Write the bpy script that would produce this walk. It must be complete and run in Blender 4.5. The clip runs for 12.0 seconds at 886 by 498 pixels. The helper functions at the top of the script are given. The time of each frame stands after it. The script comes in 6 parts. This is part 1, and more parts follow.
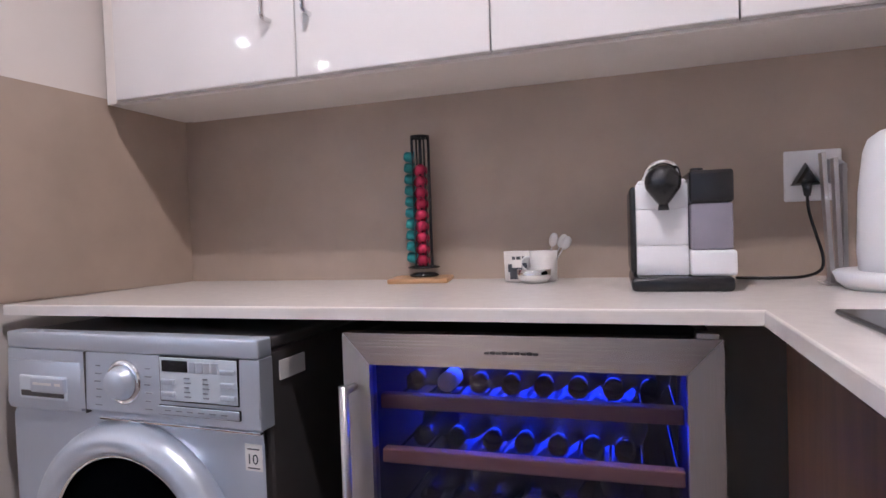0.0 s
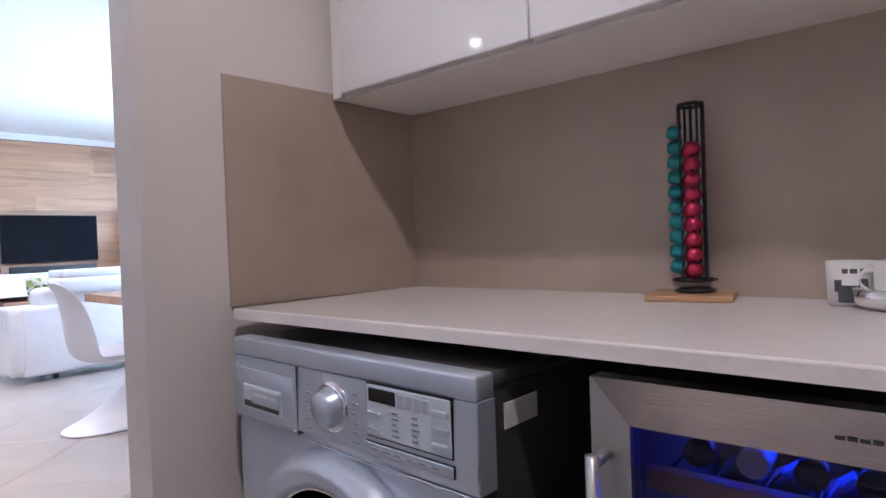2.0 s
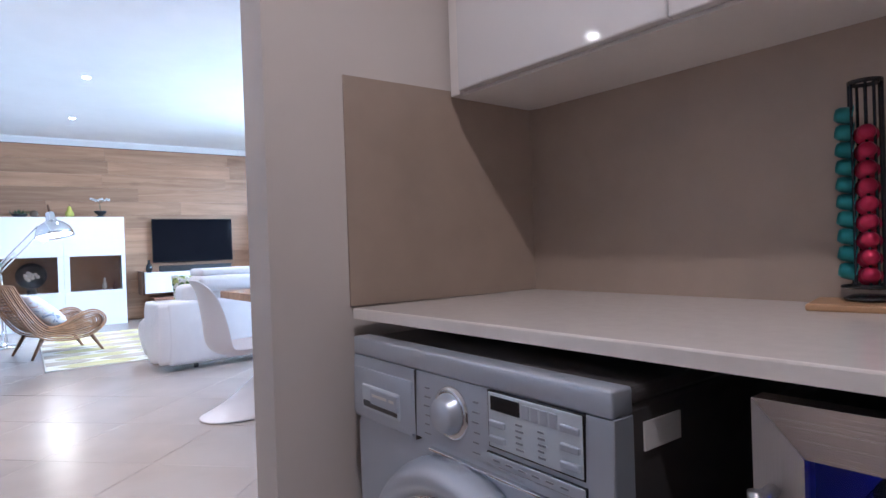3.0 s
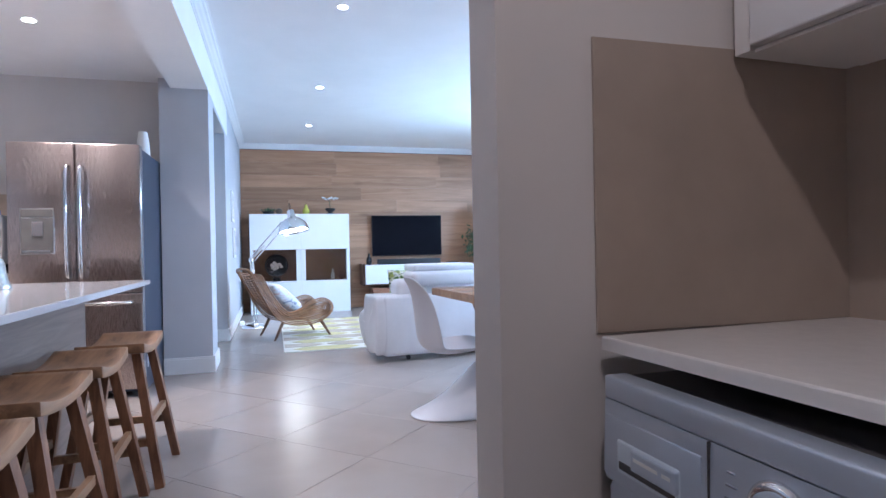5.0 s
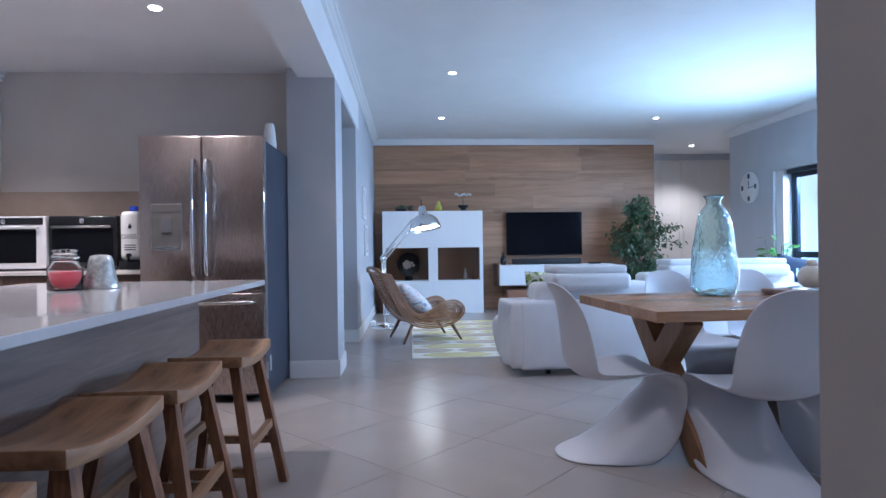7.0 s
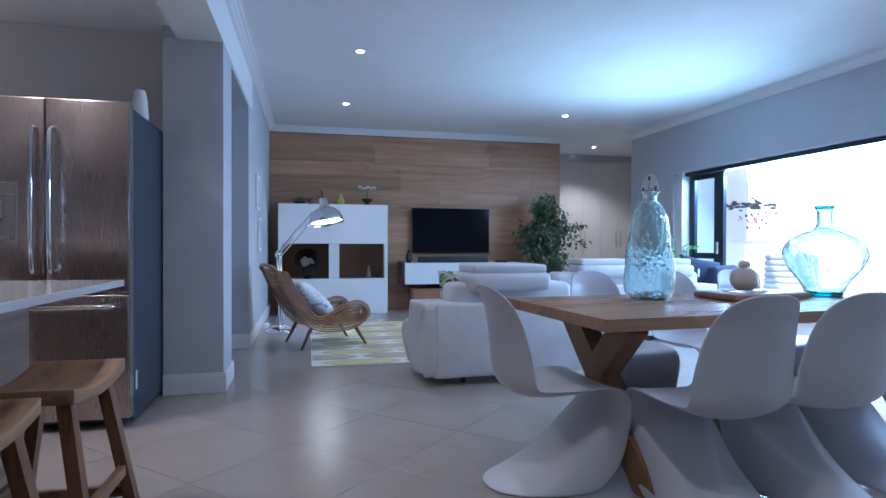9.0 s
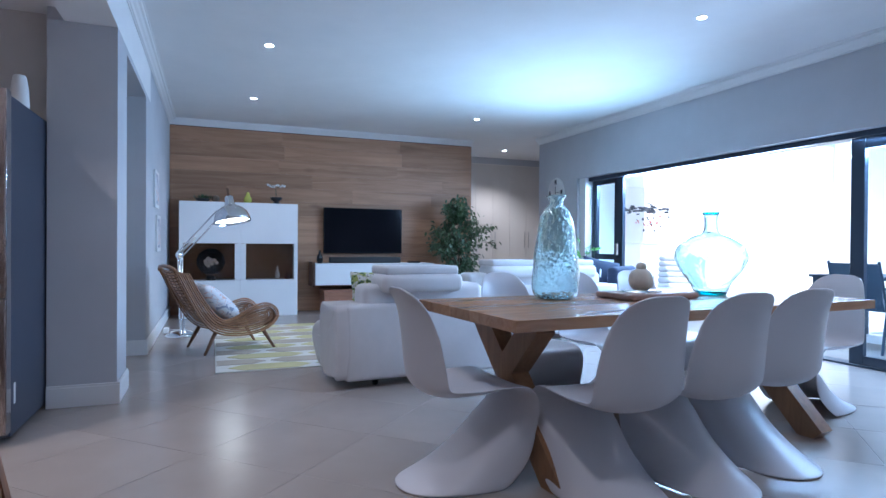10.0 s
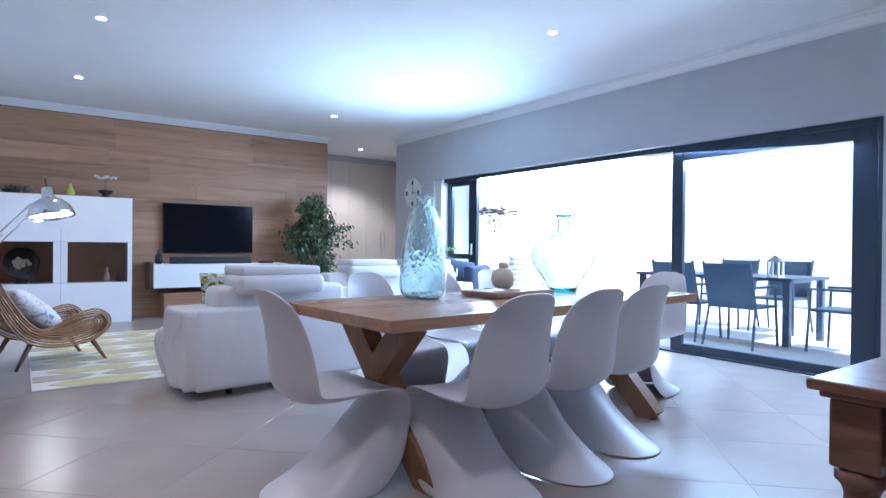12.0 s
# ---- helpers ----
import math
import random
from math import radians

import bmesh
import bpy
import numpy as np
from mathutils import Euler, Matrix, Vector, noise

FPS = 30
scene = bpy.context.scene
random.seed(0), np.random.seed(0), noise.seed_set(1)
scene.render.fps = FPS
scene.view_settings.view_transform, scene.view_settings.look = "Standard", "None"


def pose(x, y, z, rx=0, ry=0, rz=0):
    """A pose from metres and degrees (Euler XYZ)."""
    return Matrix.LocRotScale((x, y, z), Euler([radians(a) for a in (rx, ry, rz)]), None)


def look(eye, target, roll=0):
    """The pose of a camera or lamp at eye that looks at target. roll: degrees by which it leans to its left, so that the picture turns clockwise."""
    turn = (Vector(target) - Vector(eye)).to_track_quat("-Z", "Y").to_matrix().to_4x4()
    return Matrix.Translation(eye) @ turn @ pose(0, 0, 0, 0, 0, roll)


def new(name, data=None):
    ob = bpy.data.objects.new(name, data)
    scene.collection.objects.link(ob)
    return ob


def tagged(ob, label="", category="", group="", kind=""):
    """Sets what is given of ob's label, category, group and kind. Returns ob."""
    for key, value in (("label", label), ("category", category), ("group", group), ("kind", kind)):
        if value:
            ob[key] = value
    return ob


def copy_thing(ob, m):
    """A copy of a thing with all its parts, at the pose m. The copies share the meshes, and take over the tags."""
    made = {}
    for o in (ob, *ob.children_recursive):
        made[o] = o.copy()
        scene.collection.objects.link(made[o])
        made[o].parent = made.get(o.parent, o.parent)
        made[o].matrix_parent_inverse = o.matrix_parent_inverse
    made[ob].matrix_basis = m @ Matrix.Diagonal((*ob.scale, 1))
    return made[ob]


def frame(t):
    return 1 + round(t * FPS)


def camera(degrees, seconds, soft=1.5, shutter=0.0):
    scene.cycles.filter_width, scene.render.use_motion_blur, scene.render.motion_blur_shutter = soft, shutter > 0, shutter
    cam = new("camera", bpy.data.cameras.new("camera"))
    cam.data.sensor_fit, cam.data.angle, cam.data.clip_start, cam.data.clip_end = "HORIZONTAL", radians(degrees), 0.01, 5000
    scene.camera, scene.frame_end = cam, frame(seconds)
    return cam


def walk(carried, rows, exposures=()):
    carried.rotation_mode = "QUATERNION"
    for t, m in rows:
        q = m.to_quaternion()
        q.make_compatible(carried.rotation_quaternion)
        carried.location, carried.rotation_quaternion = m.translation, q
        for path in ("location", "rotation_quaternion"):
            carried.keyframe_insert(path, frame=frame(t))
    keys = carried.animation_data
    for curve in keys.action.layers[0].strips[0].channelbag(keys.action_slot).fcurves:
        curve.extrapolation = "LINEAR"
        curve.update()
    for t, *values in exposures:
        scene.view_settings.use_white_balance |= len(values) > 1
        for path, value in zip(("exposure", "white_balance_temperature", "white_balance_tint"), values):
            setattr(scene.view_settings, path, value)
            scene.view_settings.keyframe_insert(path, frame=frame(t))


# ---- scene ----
cam = camera(74.3, 12.0)
PATH = [
    (0, (0.117, 0.324, 1.017), (-0.611, 2.186, 0.96), -2.0),
    (0.5, (0.093, 0.394, 1.016), (-0.753, 2.205, 0.962), -2.1),
    (1, (0.054, 0.471, 1.026), (-0.973, 2.187, 0.975), -2.1),
    (1.5, (-0.006, 0.517, 1.026), (-1.193, 2.126, 0.984), -2.0),
    (2, (-0.045, 0.551, 1.023), (-1.423, 2.0, 0.991), -2.1),
    (2.5, (-0.068, 0.562, 1.019), (-1.598, 1.849, 0.999), -2.1),
    (4.5, (-0.263, 0.607, 1.035), (-2.095, 1.409, 1.028), -1.3),
    (5, (-0.351, 0.617, 1.045), (-2.272, 1.174, 1.037), -1.1),
    (5.5, (-0.466, 0.642, 1.052), (-2.443, 0.946, 1.045), -1.0),
    (6, (-0.632, 0.687, 1.047), (-2.624, 0.86, 1.04), -0.9),
    (6.5, (-0.79, 0.706, 1.044), (-2.787, 0.81, 1.04), -0.8),
    (8.5, (-1.409, 0.67, 1.038), (-3.389, 0.967, 1.024), 0),
    (9, (-1.452, 0.671, 1.034), (-3.398, 1.121, 1.019), 0.13),
    (9.5, (-1.461, 0.66, 1.038), (-3.368, 1.265, 1.025), 0.4),
    (10, (-1.455, 0.668, 1.045), (-3.314, 1.404, 1.031), 0.4),
    (10.5, (-1.458, 0.672, 1.046), (-3.268, 1.522, 1.033), 0.4),
    (11, (-1.459, 0.656, 1.045), (-3.224, 1.595, 1.033), 0.5),
    (11.5, (-1.469, 0.616, 1.051), (-3.174, 1.661, 1.038), 0.6),
    (12, (-1.545, 0.616, 1.041), (-3.162, 1.793, 1.031), 0.6),
]
EXPOSURES = [(0, 3.15, 5850, 12), (1.5, 2.9, 5750, 12), (2.5, 2.45, 5750, 12), (4.5, 2.12, 5550, 10), (5.5, 1.75, 5450, 10), (6.5, 1.4, 5400, 10), (8.5, 0.76, 5150, 9), (9.5, 0.85, 5250, 9), (10.5, 1.12, 5400, 10), (12, 1.36, 5650, 13)]
walk(cam, [(t, look(eye, target, roll)) for t, eye, target, roll in PATH], EXPOSURES)

# ---- light and sky ----


def sky():
    w = bpy.data.worlds.new("sky")
    scene.world = w
    w.use_nodes = True
    nt = w.node_tree
    s = nt.nodes.new("ShaderNodeTexSky")
    s.sky_type, s.sun_disc = "NISHITA", False
    s.sun_elevation, s.sun_rotation = radians(55), radians(87)
    bg = nt.nodes["Background"]
    bg.inputs["Strength"].default_value = 0.15
    nt.links.new(s.outputs[0], bg.inputs[0])
    l = bpy.data.lights.new("sun", "SUN")
    l.energy, l.angle, l.color = 5.0, radians(0.5), (1, 0.95, 0.88)
    ob = new("sun", l)
    e, r = radians(55), radians(87)
    d = Vector((math.sin(r) * math.cos(e), math.cos(r) * math.cos(e), math.sin(e)))
    ob.matrix_world = look(d * 20, (0, 0, 0))


sky()


def area_lamp(name, at, target, sx, sy, power, color):
    l = bpy.data.lights.new(name, "AREA")
    l.shape, l.size, l.size_y, l.energy, l.color = "RECTANGLE", sx, sy, power, color
    ob = new(name, l)
    ob.matrix_world = look(at, target)
    return ob


def spot_lamp(name, at, target, power, color, cone=110, size=0.04):
    l = bpy.data.lights.new(name, "SPOT")
    l.energy, l.color, l.spot_size, l.spot_blend, l.shadow_soft_size = power, color, radians(cone), 0.6, size
    ob = new(name, l)
    ob.matrix_world = look(at, target)
    return ob


SLIDE_LIGHT = 150
area_lamp("skylight_in_doorway", (-6.0, 6.10, 1.93), (-6.1, 4.7, 0.4), 5.2, 0.22, SLIDE_LIGHT, (0.50, 0.72, 1.0))
g = area_lamp("glare_off_the_patio", (-7.35, 6.05, 0.25), (-7.25, 4.15, 2.85), 1.5, 0.3, 13, (0.50, 0.78, 1.0))
g.data.spread = radians(66)

WARM = (1.0, 0.86, 0.83)
COOL = (0.85, 0.92, 1.0)
LIVING_SPOTS = [(-7.0, 1.15), (-9.1, 1.15), (-9.1, 4.2), (-5.0, 4.25), (-4.75, 1.15), (-2.6, 1.15), (-2.6, 4.25)]
KITCHEN_SPOTS = [(-4.6, -0.83), (-2.6, -1.46), (-4.6, -2.2), (-2.3, -2.2)]
NOOK_SPOTS = [(-0.15, 0.62)]

# ---- materials ----


def nodes_of(name):
    m = bpy.data.materials.new(name)
    m.use_nodes = True
    return m, m.node_tree, m.node_tree.nodes["Principled BSDF"]


def ramp(nt, fac, stops):
    r = nt.nodes.new("ShaderNodeValToRGB")
    while len(r.color_ramp.elements) < len(stops):
        r.color_ramp.elements.new(0.5)
    for e, (p, c) in zip(r.color_ramp.elements, stops):
        e.position, e.color = p, (*c, 1)
    nt.links.new(fac, r.inputs[0])
    return r.outputs[0]


def coords(nt, scale=(1, 1, 1), rot=(0, 0, 0), shift_random=False):
    tc = nt.nodes.new("ShaderNodeTexCoord")
    mp = nt.nodes.new("ShaderNodeMapping")
    mp.inputs["Scale"].default_value = scale
    mp.inputs["Rotation"].default_value = rot
    nt.links.new(tc.outputs["Object"], mp.inputs[0])
    if shift_random:
        oi = nt.nodes.new("ShaderNodeObjectInfo")
        mul = nt.nodes.new("ShaderNodeVectorMath")
        mul.operation = "SCALE"
        mul.inputs[0].default_value = (37, 19, 53)
        nt.links.new(oi.outputs["Random"], mul.inputs["Scale"])
        nt.links.new(mul.outputs[0], mp.inputs["Location"])
    return mp.outputs[0]


def noise_tex(nt, vec, scale, detail=4, rough=0.55, distortion=0.0):
    n = nt.nodes.new("ShaderNodeTexNoise")
    n.inputs["Scale"].default_value, n.inputs["Detail"].default_value = scale, detail
    n.inputs["Roughness"].default_value, n.inputs["Distortion"].default_value = rough, distortion
    nt.links.new(vec, n.inputs[0])
    return n.outputs[0]


def bump(nt, bsdf, height, strength, dist=0.002):
    b = nt.nodes.new("ShaderNodeBump")
    b.inputs["Strength"].default_value, b.inputs["Distance"].default_value = strength, dist
    nt.links.new(height, b.inputs["Height"])
    nt.links.new(b.outputs[0], bsdf.inputs["Normal"])


def shade(c, k):
    return tuple(min(1, v * k) for v in c)


def mottled(name, color, rough=0.5, metal=0.0, spread=0.08, scale=3.0, fine=80.0, relief=0.05, coat=0.0, spec=0.5):
    m, nt, b = nodes_of(name)
    v = coords(nt)
    col = ramp(nt, noise_tex(nt, v, scale), [(0.3, shade(color, 1 - spread)), (0.7, shade(color, 1 + spread))])
    nt.links.new(col, b.inputs["Base Color"])
    b.inputs["Roughness"].default_value, b.inputs["Metallic"].default_value = rough, metal
    b.inputs["Coat Weight"].default_value, b.inputs["Specular IOR Level"].default_value = coat, spec
    if relief:
        bump(nt, b, noise_tex(nt, v, fine, 2), relief)
    return m


def wood(name, light, dark, rough=0.4, scale=(1, 12, 12), vary=False, relief=0.12, knots=False):
    """Grain runs along local x."""
    m, nt, b = nodes_of(name)
    v = coords(nt, scale, shift_random=vary)
    g = noise_tex(nt, v, 2.2, 8, 0.62, 0.9)
    col = ramp(nt, g, [(0.28, dark), (0.5, tuple((a + c) / 2 for a, c in zip(light, dark))), (0.72, light)])
    if vary:
        oi = nt.nodes.new("ShaderNodeObjectInfo")
        hsv = nt.nodes.new("ShaderNodeHueSaturation")
        mr = nt.nodes.new("ShaderNodeMapRange")
        mr.inputs["To Min"].default_value, mr.inputs["To Max"].default_value = 0.86, 1.14
        nt.links.new(oi.outputs["Random"], mr.inputs["Value"])
        nt.links.new(mr.outputs[0], hsv.inputs["Value"])
        nt.links.new(col, hsv.inputs["Color"])
        col = hsv.outputs[0]
    if knots:
        vo = nt.nodes.new("ShaderNodeTexVoronoi")
        vo.inputs["Scale"].default_value = 1.1
        nt.links.new(coords(nt, (1.0, 2.0, 2.0), shift_random=vary), vo.inputs["Vector"])
        mul = nt.nodes.new("ShaderNodeMixRGB")
        mul.blend_type, mul.inputs[0].default_value = "MULTIPLY", 1.0
        nt.links.new(col, mul.inputs[1])
        nt.links.new(ramp(nt, vo.outputs["Distance"], [(0.015, (0.30, 0.27, 0.25)), (0.05, (0.78, 0.76, 0.75)), (0.13, (1, 1, 1))]), mul.inputs[2])
        col = mul.outputs[0]
    nt.links.new(col, b.inputs["Base Color"])
    b.inputs["Roughness"].default_value = rough
    bump(nt, b, g, relief)
    return m


def brushed(name, color, rough=0.28, direction=(1, 1, 60)):
    m, nt, b = nodes_of(name)
    v = coords(nt, direction)
    n = noise_tex(nt, v, 8, 3)
    nt.links.new(ramp(nt, n, [(0.3, shade(color, 0.93)), (0.7, shade(color, 1.05))]), b.inputs["Base Color"])
    r = nt.nodes.new("ShaderNodeMapRange")
    r.inputs["To Min"].default_value, r.inputs["To Max"].default_value = rough - 0.05, rough + 0.08
    nt.links.new(n, r.inputs["Value"])
    nt.links.new(r.outputs[0], b.inputs["Roughness"])
    b.inputs["Metallic"].default_value = 1.0
    return m


def glassy(name, color, rough=0.0, ior=1.45, relief=0.0, scale=14):
    m, nt, b = nodes_of(name)
    b.inputs["Base Color"].default_value = (*color, 1)
    b.inputs["Transmission Weight"].default_value, b.inputs["Roughness"].default_value, b.inputs["IOR"].default_value = 1.0, rough, ior
    if relief:
        bump(nt, b, noise_tex(nt, coords(nt), scale, 2), relief, 0.02)
    return m


def glowing(name, color, strength):
    m, nt, b = nodes_of(name)
    b.inputs["Base Color"].default_value = (*color, 1)
    b.inputs["Emission Color"].default_value = (*color, 1)
    b.inputs["Emission Strength"].default_value = strength
    return m


def pane_glass(name, tint=(0.9, 0.95, 0.97)):
    """Clear window glass: straight through, with a mirror share that grows at a slant."""
    m, nt, b = nodes_of(name)
    t = nt.nodes.new("ShaderNodeBsdfTransparent")
    t.inputs[0].default_value = (*tint, 1)
    g = nt.nodes.new("ShaderNodeBsdfGlossy")
    g.inputs["Roughness"].default_value = 0.01
    lw = nt.nodes.new("ShaderNodeLayerWeight")
    lw.inputs["Blend"].default_value = 0.5
    p = nt.nodes.new("ShaderNodeMath")
    p.operation, p.inputs[1].default_value = "POWER", 5.0
    f = nt.nodes.new("ShaderNodeMath")
    f.operation, f.inputs[1].default_value, f.inputs[2].default_value = "MULTIPLY_ADD", 0.6, 0.025
    nt.links.new(lw.outputs["Facing"], p.inputs[0])
    nt.links.new(p.outputs[0], f.inputs[0])
    mix = nt.nodes.new("ShaderNodeMixShader")
    nt.links.new(f.outputs[0], mix.inputs[0])
    nt.links.new(t.outputs[0], mix.inputs[1])
    nt.links.new(g.outputs[0], mix.inputs[2])
    nt.links.new(mix.outputs[0], nt.nodes["Material Output"].inputs[0])
    return m


M = {}
M["wall_living"] = mottled("grey wall paint", (0.52, 0.53, 0.56), 0.75, spread=0.03, relief=0.04)
# Warmth of the kitchen spotlights is mixed into this wall colour.
M["wall_kitchen"] = mottled("grey wall paint tinted by lamplight", (0.60, 0.565, 0.54), 0.7, spread=0.03, relief=0.04)
M["wall_nook"] = mottled("warm white wall paint", (0.62, 0.57, 0.53), 0.7, spread=0.03, relief=0.04)
M["ceiling"] = mottled("white ceiling paint", (0.80, 0.80, 0.80), 0.8, spread=0.02, relief=0.02)
M["trim"] = mottled("white trim paint", (0.78, 0.78, 0.78), 0.45, spread=0.02, relief=0.0)
M["taupe"] = mottled("taupe porcelain", (0.385, 0.305, 0.245), 0.5, spread=0.09, scale=5, relief=0.05)
M["grout"] = mottled("beige grout", (0.30, 0.26, 0.235), 0.6)
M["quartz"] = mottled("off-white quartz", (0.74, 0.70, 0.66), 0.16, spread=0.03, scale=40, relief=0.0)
# Off-white quartz again, colour lowered to offset the strong lamps over the island.
M["quartz_island_dimmed"] = mottled("polished off-white quartz darkened under lamps", (0.50, 0.48, 0.48), 0.10, spread=0.03, scale=40, relief=0.0)
M["gloss"] = mottled("white gloss laminate", (0.70, 0.68, 0.67), 0.06, spread=0.01, relief=0.0, coat=0.3)
M["satin"] = mottled("white satin lacquer", (0.78, 0.79, 0.80), 0.35, spread=0.015, relief=0.0)
M["underside"] = mottled("white melamine", (0.74, 0.70, 0.66), 0.5, spread=0.03, relief=0.0)
M["silver"] = mottled("silver appliance paint", (0.52, 0.57, 0.65), 0.32, 0.5, spread=0.02, relief=0.0)
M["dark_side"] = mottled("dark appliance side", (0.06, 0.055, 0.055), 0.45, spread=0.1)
M["steel"] = brushed("brushed steel", (0.52, 0.50, 0.49), 0.30, (150, 150, 2))
M["steel_h"] = brushed("horizontal brushed steel", (0.46, 0.42, 0.40), 0.24, (0.5, 0.5, 260))
M["chrome"] = mottled("chrome", (0.75, 0.75, 0.76), 0.08, 1.0, spread=0.02, relief=0.0)
M["black"] = mottled("black plastic", (0.012, 0.012, 0.014), 0.25, spread=0.1, relief=0.0)
M["black_matt"] = mottled("matt black", (0.018, 0.017, 0.018), 0.6, spread=0.1)
M["frame"] = mottled("charcoal aluminium", (0.035, 0.05, 0.075), 0.38, 0.3, spread=0.05)
M["white_plastic"] = mottled("white plastic", (0.78, 0.78, 0.80), 0.28, spread=0.02, relief=0.0)
M["chair_white"] = mottled("satin white moulded plastic", (0.62, 0.62, 0.66), 0.36, spread=0.02, relief=0.0)
M["leather"] = mottled("white leather", (0.68, 0.67, 0.68), 0.42, spread=0.04, scale=6, fine=160, relief=0.12)
M["oak"] = wood("oak tabletop", (0.46, 0.27, 0.145), (0.27, 0.14, 0.065), 0.3, (1, 9, 9))
M["stool_wood"] = wood("reclaimed teak", (0.40, 0.225, 0.12), (0.12, 0.06, 0.03), 0.42, (1.0, 9, 9), knots=True)
M["panel_wood"] = wood("oak wall plank", (0.50, 0.285, 0.165), (0.30, 0.158, 0.086), 0.5, (0.4, 5, 5), vary=True, knots=True)
M["cab_wood"] = wood("walnut laminate", (0.125, 0.066, 0.042), (0.065, 0.034, 0.021), 0.4, (14, 14, 0.9))
M["island_wood"] = wood("grey oak laminate", (0.27, 0.19, 0.155), (0.125, 0.085, 0.068), 0.45, (0.6, 8, 8))
M["dark_wood"] = wood("dark carved hardwood", (0.30, 0.145, 0.09), (0.12, 0.055, 0.034), 0.32, (1.2, 12, 12), relief=0.3)
M["shelf_wood"] = wood("beech shelf", (0.50, 0.26, 0.17), (0.36, 0.17, 0.11), 0.5, (1, 10, 10))
M["rattan"] = wood("rattan cane", (0.42, 0.22, 0.10), (0.22, 0.10, 0.045), 0.4, (6, 6, 6))
M["leg_wood"] = wood("brown wooden leg", (0.22, 0.11, 0.055), (0.12, 0.055, 0.028), 0.4, (8, 8, 1))
M["bamboo"] = wood("bamboo board", (0.55, 0.34, 0.18), (0.40, 0.22, 0.11), 0.45, (1, 9, 9))
M["aqua"] = glassy("aqua recycled glass", (0.80, 0.94, 0.955), 0.0, 1.45, 0.6, 18)
M["aqua_smooth"] = glassy("aqua smooth recycled glass", (0.74, 0.93, 0.94), 0.0, 1.45, 0.4, 12)
M["aqua_base"] = glassy("thick teal glass", (0.03, 0.46, 0.50))
M["clear"] = glassy("clear glass", (0.95, 0.97, 0.97))
M["smoked"] = pane_glass("smoked cabinet glass", (0.80, 0.76, 0.74))
M["pane"] = pane_glass("window glass", (0.88, 0.95, 1.0))
M["fridge_glass"] = pane_glass("dark tinted glass", (0.66, 0.64, 0.76))
M["tv"] = mottled("black screen", (0.006, 0.006, 0.009), 0.12, spread=0.1, relief=0.0, spec=0.08)
M["leaf"] = mottled("ficus leaf", (0.055, 0.10, 0.045), 0.4, spread=0.35, scale=12, relief=0.0)
M["leaf_bright"] = mottled("bright green leaf", (0.10, 0.26, 0.05), 0.35, spread=0.3, scale=12, relief=0.0)
M["bark"] = mottled("grey bark", (0.14, 0.10, 0.07), 0.8, spread=0.2)
M["teal"] = mottled("teal aluminium", (0.02, 0.20, 0.21), 0.3, 0.6, spread=0.1, relief=0.0)
M["red"] = mottled("crimson aluminium", (0.42, 0.02, 0.07), 0.3, 0.6, spread=0.1, relief=0.0)
M["wax"] = mottled("red wax", (0.85, 0.05, 0.09), 0.4, spread=0.05, relief=0.0)
M["blue_light"] = glowing("blue lamp", (0.02, 0.05, 1.0), 18)
M["lamp_disc"] = glowing("downlight glow", (1.0, 0.95, 0.88), 22)
M["bulb"] = glowing("lamp glow", (1.0, 0.95, 0.85), 4)
M["display"] = mottled("silver display", (0.60, 0.66, 0.72), 0.3, 0.1, spread=0.03, relief=0.0)
M["mug"] = mottled("grey-white china", (0.66, 0.63, 0.60), 0.3, spread=0.06, scale=50, relief=0.0)
M["print_soft"] = mottled("soft grey print", (0.22, 0.24, 0.28), 0.5, relief=0.0)
M["ink"] = mottled("dark ink", (0.03, 0.035, 0.05), 0.6, relief=0.0)
M["label"] = mottled("white label", (0.75, 0.75, 0.74), 0.5, spread=0.02, relief=0.0)
M["patio_floor"] = mottled("pale patio tile", (0.78, 0.77, 0.75), 0.5, spread=0.05)
M["patio_wall"] = mottled("white render", (0.86, 0.86, 0.86), 0.8, spread=0.02)
M["navy"] = mottled("navy fabric", (0.02, 0.03, 0.06), 0.85, spread=0.2, fine=300, relief=0.2)
M["yellow"] = mottled("yellow wool", (0.52, 0.48, 0.25), 0.9, spread=0.1, fine=300, relief=0.4)
M["beige_wool"] = mottled("beige wool", (0.42, 0.36, 0.29), 0.9, spread=0.1, fine=300, relief=0.4)
M["cream_wool"] = mottled("cream wool", (0.68, 0.66, 0.60), 0.9, spread=0.06, fine=300, relief=0.4)
M["pear"] = mottled("yellow-green glaze", (0.50, 0.50, 0.10), 0.25, spread=0.1, relief=0.0)
M["stone"] = mottled("pale marble", (0.76, 0.70, 0.60), 0.35, spread=0.12, scale=14)
M["blue_cap"] = mottled("blue cap", (0.03, 0.06, 0.45), 0.35, relief=0.0)
M["orange"] = mottled("brown glaze", (0.16, 0.05, 0.025), 0.3, spread=0.2)

